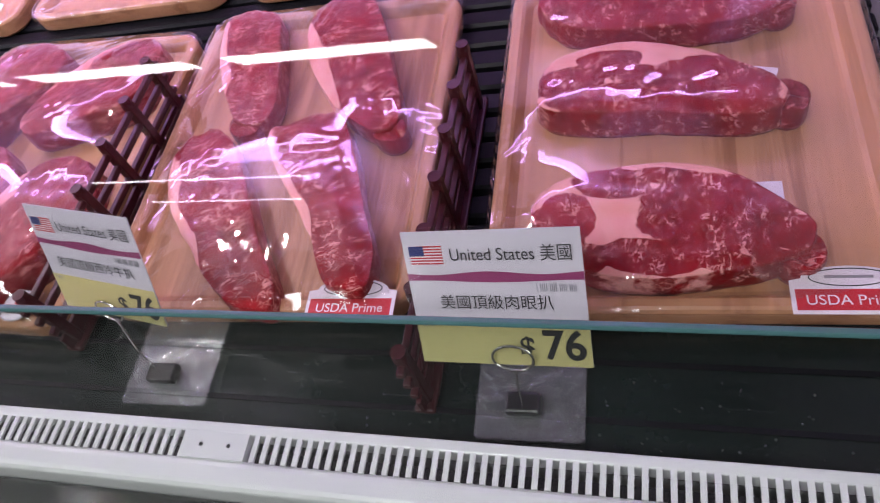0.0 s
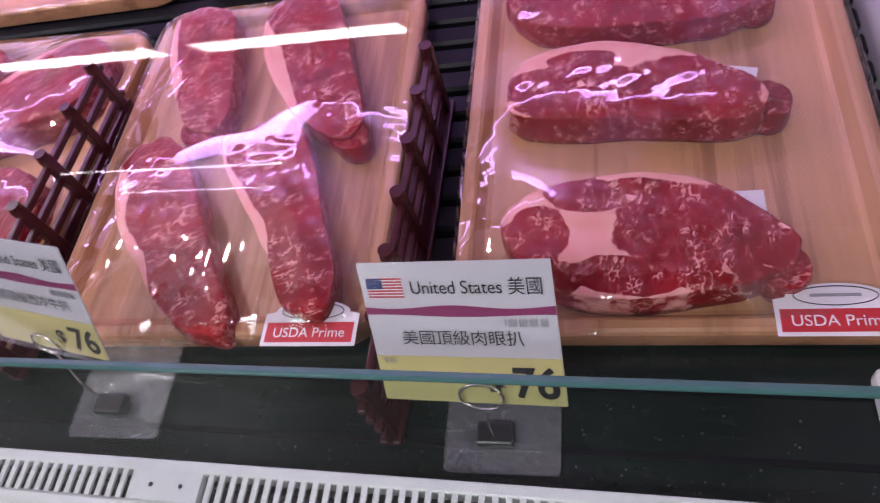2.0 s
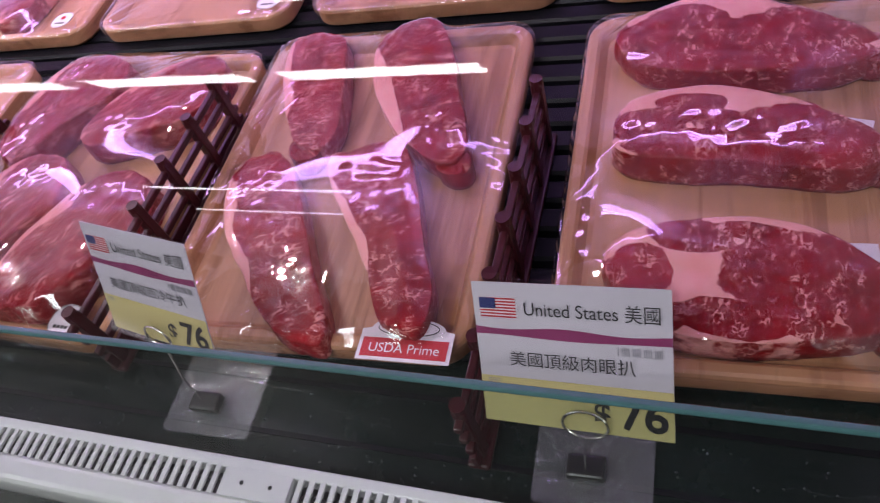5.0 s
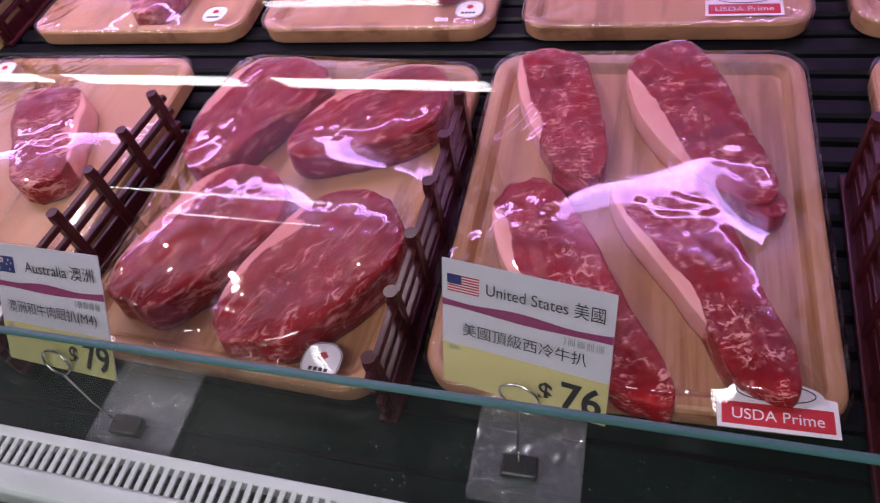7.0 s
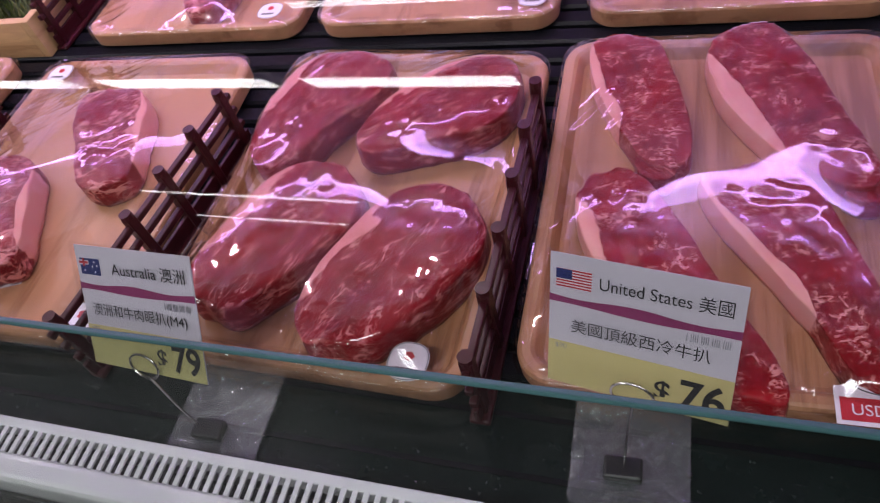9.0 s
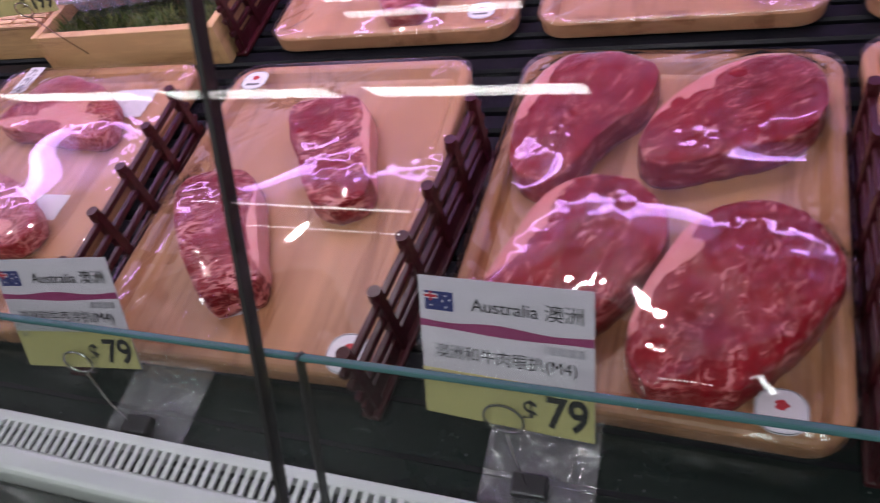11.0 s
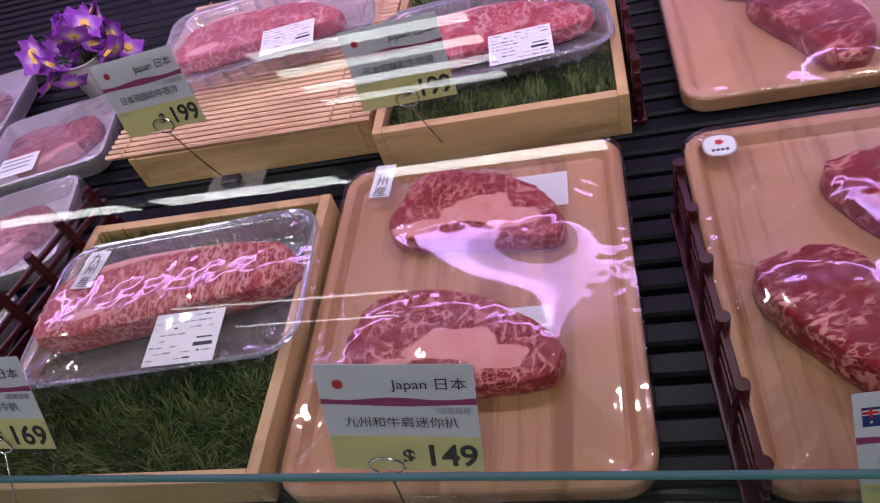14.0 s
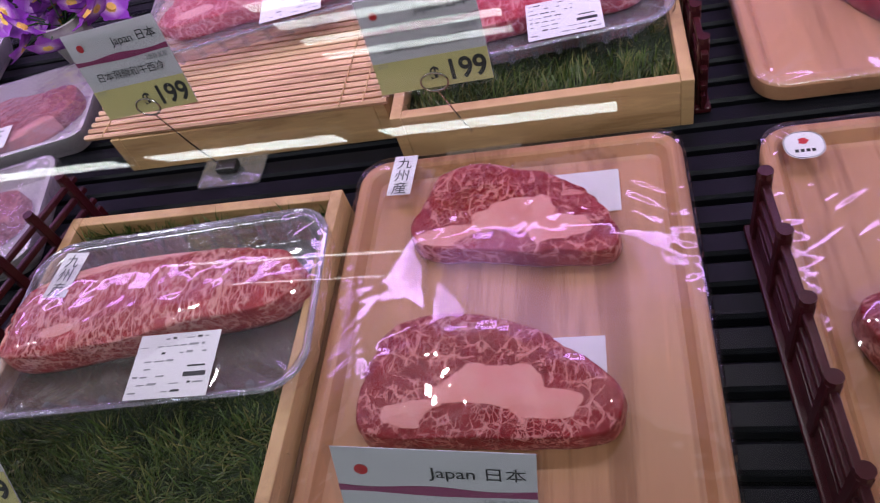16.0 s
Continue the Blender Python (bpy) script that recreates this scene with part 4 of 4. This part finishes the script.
def price_tag(m, h, country, top, product, price, was, clip=None, ring=0.5, label=""):
    """A sleeved paper price card in a wire ring clip that stands on a clear plate."""
    root = new("price_tag")
    root.matrix_basis = DECK @ m
    tagged(root, label, "price tag", "price tags")
    w = 0.105
    part("sleeve", plate(rounded(w + 0.006, h + 0.006, 0.003, 3), 0.0004), SLEEVE, root, "clear plastic sleeve", pose(w / 2, -h / 2, 0.0022))
    part("card", plate(rect(0, w, -h, 0), 0.0006), CARD_WHITE, root, "white price card", pose(0, 0, -0.0002))
    part("price_panel", plate(rect(0, w, -h, -h * 0.66), 0.0002), CARD_YELLOW, root, "pale yellow price panel", pose(0, 0, 0.0006))
    band = [(w * k / 20, -h * (0.305 + 0.012 * math.sin(k * 0.5))) for k in range(21)] + [(w * k / 20, -h * (0.365 - 0.008 * math.sin(k * 0.35 + 1))) for k in range(20, -1, -1)]
    part("plum_band", plate(band[::-1], 0.0002), PLUM, root, "plum brush band", pose(0, 0, 0.0006))
    flag(root, country, 0.004, -h * 0.235)
    writing("lettering", top, 0.0108, root, w * 0.955, -h * 0.21, 0.0012, INK, "RIGHT", 0.86 if country == "us" else 1.05)
    writing("lettering", product, 0.0098, root, w * 0.5, -h * 0.56, 0.0012, INK, "CENTER")
    writing("lettering", price, 0.0265, root, w * 0.975, -h * 0.94, 0.0012, INK, "RIGHT", 0.96, 0, 0.0006)
    writing("lettering", "$", 0.0185, root, w * (0.975 - 0.13 * len(price)) - 0.002, -h * 0.925, 0.0012, INK, "RIGHT", 1.0, 0, 0.0003)
    if was:
        writing("small_print", was, 0.0048, root, w * 0.04, -h * 0.71, 0.0012, GREY_INK)
    for k in range(22):
        if (k * 7) % 5 != 2:
            part("barcode_bar", plate(rect(w * 0.74 + k * 0.0011, w * 0.74 + k * 0.0011 + 0.00045, -h * 0.44, -h * 0.385), 0.0002), GREY_INK, root, "", pose(0, 0, 0.0007))
    if clip:
        inv = m.inverted()
        cl = inv @ Vector(clip)
        rc = Vector((w * ring, -h * 0.93, 0.004))
        loop = [rc + Vector((0.0125 * math.cos(a), 0.0095 * math.sin(a), 0.002 * math.sin(a))) for a in [math.tau * k / 24 for k in range(24)]]
        part("clip_ring", rod(loop, 0.0009, 8, closed=True), STEEL, root, "steel wire ring")
        loop2 = [p + Vector((0.0012, 0.0012, -0.0075)) for p in loop]
        part("clip_ring", rod(loop2, 0.0009, 8, closed=True), STEEL, root)
        part("clip_wire", rod([rc + Vector((0, -0.0095, -0.003)), rc.lerp(cl, 0.5) + Vector((0, 0, 0.002)), cl + Vector((0, 0.004, 0))], 0.0009, 8), STEEL, root, "thin steel wire")
        q = inv @ Matrix.Translation(clip)
        part("binder_clip", box(-0.0125, 0.0125, -0.004, 0.012, 0.002, 0.011, 0.002), CLIP_BLACK, root, "black clip base", q)
        part("clear_plate", plate(rounded(0.078, 0.105, 0.004, 3), 0.0022), ACRYLIC, root, "clear acrylic base plate", q @ pose(0.004, 0.032, -0.0008))
    return root


US = "sleeved white and yellow price card with a striped flag"
AU = "sleeved white and yellow price card with a dark blue flag"
JP = "sleeved white and yellow price card with a red disc"
price_tag(card_pose(0.959, 0.483, 0.161, -7.7, 34, 6.9), 0.086, "us", "United States 美國", "美國頂級肉眼扒", "76", "$90", (1.012, 0.437, -0.002), 0.56, label=US)
price_tag(card_pose(0.668, 0.518, 0.162, -14, 26, 4.2), 0.088, "us", "United States 美國", "美國頂級西冷牛扒", "76", "$90", (0.711, 0.452, 0.0), label=US)
price_tag(card_pose(0.345, 0.505, 0.16, -11.5, 36, 7.8), 0.087, "au", "Australia 澳洲", "澳洲和牛肉眼扒(M4)", "79", "$89", (0.40, 0.44, 0.0), label=AU)
price_tag(card_pose(0.02, 0.493, 0.162, 1, 30, 3.5), 0.086, "au", "Australia 澳洲", "澳洲和牛西冷扒(M4)", "79", "$89", (0.075, 0.44, 0.0), label=AU)
price_tag(card_pose(-0.29, 0.527, 0.178, 1.5, 19, -6.4), 0.092, "jp", "Japan 日本", "九州和牛肩迷你扒", "149", "$179", (-0.24, 0.45, 0.0), 0.36, label=JP)
price_tag(card_pose(-0.626, 0.917, 0.207, -2.7, 13.4, 4.8), 0.087, "jp", "Japan 日本", "日本飛騨和牛西冷", "199", "$219", (-0.56, 0.93, 0.002), label=JP)
price_tag(card_pose(-0.342, 0.917, 0.19, -2.7, 13.4, 3), 0.087, "jp", "Japan 日本", "日本飛騨和牛肉眼", "199", "$219", (-0.27, 0.93, 0.002), label=JP)
price_tag(card_pose(-0.665, 0.57, 0.166, 0, 25, -3), 0.09, "jp", "Japan 日本", "九州和牛西冷扒", "169", "$199", (-0.60, 0.45, 0.0), label=JP)


# ---- boxes with grass, matting, clear packs ----
def wooden_box(x0, x1, y0, y1, high, label, grass=True, wall=0.012, cover=None):
    root = new("wooden_box")
    root.matrix_basis = DECK @ pose((x0 + x1) / 2, (y0 + y1) / 2, 0)
    tagged(root, label, "wooden box")
    w, d = (x1 - x0) / 2, (y1 - y0) / 2
    part("side", box(-w, -w + wall, -d, d, 0, high, 0.0012), PALE_WOOD, root)
    part("side", box(w - wall, w, -d, d, 0, high, 0.0012), PALE_WOOD, root)
    part("end", box(-w + wall, w - wall, -d, -d + wall, 0, high - 0.0006, 0.0012), PALE_WOOD, root)
    part("end", box(-w + wall, w - wall, d - wall, d, 0, high - 0.0006, 0.0012), PALE_WOOD, root)
    part("bottom", box(-w + wall, w - wall, -d + wall, d - wall, 0.001, 0.006), PALE_WOOD, root)
    if grass:
        part("turf", box(-w + wall, w - wall, -d + wall, d - wall, 0.006, high - 0.018), TURF, root, "dark turf backing")
        rng = random.Random(round(x0 * 1000))
        verts, faces = [], []
        for _ in range(9500):
            px, py = rng.uniform(-w + wall + 0.002, w - wall - 0.002), rng.uniform(-d + wall + 0.002, d - wall - 0.002)
            a = 5 * noise.noise(Vector((px * 28, py * 28, x0))) + rng.gauss(0, 0.9)
            ln, tilt = rng.uniform(0.011, 0.028), rng.uniform(0.15, 1.25)
            if cover and abs(px + (x0 + x1) / 2 - cover[0]) < cover[2] / 2 and abs(py + (y0 + y1) / 2 - cover[1]) < cover[3] / 2:
                ln *= 0.22
            vx, vy, vz = ln * math.sin(tilt) * math.cos(a), ln * math.sin(tilt) * math.sin(a), ln * math.cos(tilt)
            sx, sy = -math.sin(a) * 0.0006, math.cos(a) * 0.0006
            z = high - 0.018
            i = len(verts)
            verts += [(px - sx, py - sy, z), (px + sx, py + sy, z), (px + vx * 0.5 - sx, py + vy * 0.5 - sy, z + vz * 0.65), (px + vx * 0.5 + sx, py + vy * 0.5 + sy, z + vz * 0.65), (px + vx, py + vy, z + vz)]
            faces += [(i, i + 1, i + 3, i + 2), (i + 2, i + 3, i + 4)]
        me = bpy.data.meshes.new("grass")
        me.from_pydata(verts, [], faces)
        me.materials.append(GRASS)
        ob = new("grass", me)
        ob.parent = root
        tagged(ob, "artificial green grass", kind="stuff")
    return root


wooden_box(-0.70, -0.392, 0.512, 0.845, 0.042, "pale wooden box lined with artificial grass, holding a clear pack", cover=(-0.535, 0.708, 0.3, 0.19))
wooden_box(-0.352, -0.062, 0.922, 1.32, 0.055, "pale wooden box lined with artificial grass in the back row", cover=(-0.215, 1.075, 0.28, 0.19))


def clear_pack(x, y, w, d, z, turn, cut, kind, material, label, tilt=0.0, tag=True, origin=False):
    root = new("clear_meat_pack")
    root.matrix_basis = DECK @ pose(x, y, z, tilt, 0, turn)
    tagged(root, label, "meat pack")
    o = lambda k, r=0.035: rounded(w - 2 * k, d - 2 * k, r)  # noqa: E731
    bm = stack([(o(0.02), 0.0005), (o(0.012), 0.006), (o(0.008), 0.022), (o(0.005), 0.027), (o(0.0), 0.0275), (o(-0.001), 0.0255)], cap_low=True, cap_high=False)
    t = smooth(part("clear_tray", bm, PET, root, "clear fluted plastic tray"))
    part("rolled_rim", rod([(px, py, 0.0275) for px, py in rounded(w, d, 0.035, 6)], 0.0022, 6, closed=True), PET, root)
    for k in range(9):
        fx = -w / 2 + 0.045 + k * (w - 0.09) / 8
        for s in (-1, 1):
            part("flute", rod([(fx, s * (d / 2 - 0.013), 0.005), (fx, s * (d / 2 - 0.008), 0.026)], 0.0038, 8), PET, t)
    ang, dx, dy = radians(turn), cut.x - x, cut.y - y
    inside = cut.turned(math.cos(ang) * dx + math.sin(ang) * dy, math.cos(ang) * dy - math.sin(ang) * dx, cut.turn - turn, cut.base - z)
    lid = new("film_lid", film_mesh(0, 0, w - 0.002, d - 0.002, 0.0296, [inside], 0.035, cut.seed, cells=(84, 60)))
    lid.parent = root
    tagged(lid, "clear film lid pulled over the steak")
    if tag:
        lab = part("price_label", plate(rect(-0.037, 0.037, -0.029, 0.029), 0.0003), PAPER, root, "white printed price label", pose(w * 0.12, -d * 0.34, 0.0325, 3, 0, -2))
        rng = random.Random(cut.seed)
        for row in range(8):
            px, py = -0.034, 0.0235 - 0.0068 * row
            while px < 0.03:
                run = rng.uniform(0.002, 0.009)
                if rng.random() < 0.62 and not (px > -0.004 and 3 <= row <= 5):
                    part("print_bar", plate(rect(px, min(px + run, 0.034), py, py + rng.choice((0.0009, 0.0013, 0.0018))), 0.0002), rng.choice((GREY_INK, GREY_INK, INK)), lab, "", pose(0, 0, 0.0004))
                px += run + 0.0025
        part("price_bar", plate(rect(0.012, 0.032, -0.0115, -0.0075), 0.0002), INK, lab, "", pose(0, 0, 0.0005))
        part("price_bar", plate(rect(0.014, 0.03, -0.003, -0.0015), 0.0002), INK, lab, "", pose(0, 0, 0.0005))
    if origin:
        s = part("sticker", plate(rect(-0.013, 0.013, -0.026, 0.026), 0.0003), PAPER, root, "white origin sticker", pose(-w * 0.36, d * 0.27, 0.0335, 0, 0, -8))
        for i, ch in enumerate("九州産"):
            writing("lettering", ch, 0.016, s, 0, 0.0095 - 0.0165 * i, 0.0008, INK, "CENTER")
    c = cut
    st_ = steak("wagyu_steak", c, kind, material, "pale pink finely marbled wagyu steak in a clear pack", group="wagyu packs")
    st_.matrix_basis = DECK @ pose(c.x, c.y, c.base, tilt, 0, c.turn)
    return root


clear_pack(-0.535, 0.708, 0.30, 0.185, 0.030, 4, Cut(-0.543, 0.722, 0.282, 0.092, 8, 0.034, (0.98, 0.97, 0.90, 0.89, 0.95, 1.09, 1.18, 1.08, 1.01, 1.09, 1.31, 1.09, 0.94, 0.92, 1.11, 1.09), 71, 0.0325), "block", WAGYU_FINE, "clear pack of one pale marbled wagyu steak on grass", origin=True)
clear_pack(-0.215, 1.075, 0.28, 0.185, 0.045, 6, Cut(-0.215, 1.09, 0.24, 0.1, 8, 0.024, CE[1].form, 72, 0.0475), "block", RED_WAGYU, "clear pack of marbled wagyu steak on grass in the back row")
clear_pack(-0.53, 1.16, 0.31, 0.2, 0.066, 10, Cut(-0.55, 1.17, 0.25, 0.11, 12, 0.024, CE[0].form, 73, 0.0685), "block", RED_WAGYU, "clear pack of marbled wagyu steak on a bamboo mat")


def mat_box():
    x0, x1, y0, y1, high = -0.697, -0.364, 0.955, 1.32, 0.05
    wooden_box(x0, x1, y0, y1, high, "pale wooden box under a bamboo mat", grass=False)
    root = new("bamboo_mat")
    root.matrix_basis = DECK @ pose((x0 + x1) / 2 - 0.01, (y0 + y1) / 2 + 0.01, high, 0, 0, -1)
    tagged(root, "rolled-out pinkish bamboo slat mat with cord bindings", "bamboo mat")
    w = 0.185
    slat = mesh_of("slat", rod([(-w, 0, 0), (w, 0, 0)], 0.0036, 6), BAMBOO)
    for k in range(36):
        piece("slat", slat, root, pose(0, -0.19 + k * 0.0106, 0.0036))
    for s in (-0.86, 0.72, 0.86):
        part("cord", box(w * s - 0.0007, w * s + 0.0007, -0.193, 0.19, 0.006, 0.0076), PALE_WOOD, root, "pale binding cord")


mat_box()


def flowers(x, y):
    root = new("flower_pot")
    root.matrix_basis = DECK @ pose(x, y, 0)
    tagged(root, "white pot of artificial violet flowers with yellow hearts", "flower pot")
    part("pot", stack([([(r * math.cos(math.tau * k / 24), r * math.sin(math.tau * k / 24)) for k in range(24)], z) for r, z in ((0.025, 0), (0.034, 0.07), (0.036, 0.075), (0.031, 0.075), (0.028, 0.05))]), FOAM, root, "white tapered pot")
    rng = random.Random(5)
    petal_bm = bmesh.new()
    n = 7
    rows = [[petal_bm.verts.new((0.011 * math.sin(math.pi * min(0.92, i / n + 0.06)) * s, 0.003 + 0.019 * i / n, 0.004 * (i / n) ** 2 + 0.0012 * abs(s))) for s in (-0.8, -0.4, 0, 0.4, 0.8)] for i in range(n + 1)]
    for a, b in zip(rows, rows[1:]):
        for k in range(4):
            petal_bm.faces.new((a[k], a[k + 1], b[k + 1], b[k]))
    petal = mesh_of("petal", petal_bm, PETAL)
    core = mesh_of("flower_heart", rod([(0, 0, 0), (0, 0, 0.004)], 0.005, 8), PETAL_CORE)
    for k in range(36):
        a, r, h = rng.uniform(0, math.tau), rng.uniform(0.0, 0.08), rng.uniform(0.06, 0.125)
        p = Vector((r * math.cos(a), r * math.sin(a) * 0.8, h))
        part("stem", rod([(0, 0, 0.06), p * 0.6 + Vector((0, 0, 0.03)), p], 0.0012, 5), LEAF, root)
        m = Matrix.Translation(p) @ pose(0, 0, 0, rng.uniform(10, 60), rng.uniform(-40, 40), rng.uniform(0, 360))
        fl = piece("flower_heart", core, root, m @ Matrix.Diagonal((1.35, 1.35, 1.35, 1)))
        for j in range(5):
            piece("petal", petal, fl, pose(0, 0, 0, 0, 0, 72 * j))


flowers(-0.875, 1.21)


# ---- far end: more packs past the last divider ----
def foam_pack(x, y, w, d, turn, seed, z=0.0):
    root = new("foam_meat_pack")
    root.matrix_basis = DECK @ pose(x, y, z, 0, 0, turn)
    tagged(root, "white foam tray of pale sliced meat under film", "meat pack", "foam packs")
    o = lambda k: rounded(w - 2 * k, d - 2 * k, 0.02)  # noqa: E731
    part("foam_tray", stack([(o(0.012), 0.0), (o(0.002), 0.03), (o(0.0), 0.033), (o(0.004), 0.034), (o(0.012), 0.01), (o(w * 0.3), 0.009)]), FOAM, root)
    cs = [Cut(0, 0, w * 0.7, d * 0.62, 10, 0.026, CC[0].form, seed, 0.009)]
    ob = new("plastic_wrap", film_mesh(0, 0, w, d, 0.0345, cs, 0.02, seed, CRINKLE, cells=(60, 50)))
    ob.parent = root
    lab = part("price_label", plate(rect(-0.03, 0.03, -0.022, 0.022), 0.0003), PAPER, root, "white price label", pose(-w * 0.18, -d * 0.3, 0.0375, 0, 0, 0))
    for k in range(3):
        part("print_bar", plate(rect(-0.025, 0.02, 0.012 - 0.01 * k, 0.015 - 0.01 * k), 0.0002), GREY_INK, lab, "", pose(0, 0, 0.0004))
    c = Cut(x, y, w * 0.7, d * 0.62, turn + 10, 0.026, CC[0].form, seed, z + 0.009)
    steak("pork_slice", c, "strip", WAGYU, "pink meat slice in a white foam tray", "meat", "pale slices")


foam_pack(-0.885, 1.06, 0.2, 0.17, 12, 81)
foam_pack(-0.875, 0.86, 0.22, 0.17, 14, 82)
foam_pack(-0.87, 0.66, 0.22, 0.17, 8, 83)
foam_pack(-1.12, 0.92, 0.22, 0.2, 10, 84)
foam_pack(-1.12, 0.68, 0.22, 0.2, 6, 85)
foam_pack(-1.13, 1.18, 0.22, 0.2, 10, 86)


def far_case():
    """A lit display case across the aisle, seen mirrored in the front glass."""
    root = new("shelf_case")
    root.matrix_basis = pose(-3.9, -6.3, 0)
    tagged(root, "dark display case across the aisle with two lit shelf edges", "display case")
    part("body", box(-1.7, 1.7, -0.4, 0.25, 0, 1.5, 0.02), CASE_DARK, root)
    lit = glow("shelf_glow", (1.0, 0.95, 0.95), 9.0)
    part("shelf_light", box(-1.4, 1.4, 0.251, 0.262, 1.40, 1.425), lit, root, "glowing white shelf edge")
    part("shelf_light", box(-0.6, 1.3, 0.251, 0.262, 1.165, 1.182), lit, root)


far_case()


def pendant(x):
    """A long fitting hung from the ceiling on two rods."""
    root = new("pendant_light")
    root.matrix_basis = pose(x, PENDANT_Y, PENDANT_Z)
    tagged(root, "long white light fitting hung over the aisle", "pendant light", "aisle lights")
    part("housing", box(-0.74, 0.74, -0.15, 0.15, 0.006, 0.06, 0.006), CASE_WHITE, root)
    for s in (-0.6, 0.6):
        part("hanging_rod", rod([(s, 0, 0.06), (s, 0, CEILING - PENDANT_Z)], 0.005, 8), STEEL, root)


for px in PENDANTS:
    pendant(px)


# ---- water drops on the apron plate ----
def drops():
    rng = random.Random(11)
    verts, faces = [], []
    for _ in range(900):
        cx = rng.choice((-0.35, 0.1, 0.5, 0.85, 1.15)) + rng.gauss(0, 0.14)
        cx, cy, r = max(X0 + 0.05, min(X1 - 0.05, cx)), 0.428 + 0.07 * rng.random() ** 2.2, rng.uniform(0.0003, 0.0012)
        cy -= 0.028 * (cx - 0.4)
        i = len(verts)
        for lv, (k, z) in enumerate(((1.0, 0.0), (0.72, 0.55), (0.3, 0.85))):
            verts += [(cx + r * k * math.cos(math.tau * s / 6), cy + r * k * math.sin(math.tau * s / 6), -0.006 + r * z) for s in range(6)]
        for lv in (0, 1):
            for s in range(6):
                faces.append((i + 6 * lv + s, i + 6 * lv + (s + 1) % 6, i + 6 * lv + 6 + (s + 1) % 6, i + 6 * lv + 6 + s))
        faces.append(tuple(i + 12 + s for s in range(6)))
    me = bpy.data.meshes.new("water_drops")
    me.from_pydata(verts, [], faces)
    me.materials.append(plain("water", (0.05, 0.06, 0.06), 0.04, spec=1.0))
    ob = new("water_drops", me)
    ob.matrix_basis = DECK
    tagged(ob, "small clear water drops on the wet dark plate", "water drops", kind="stuff")


drops()
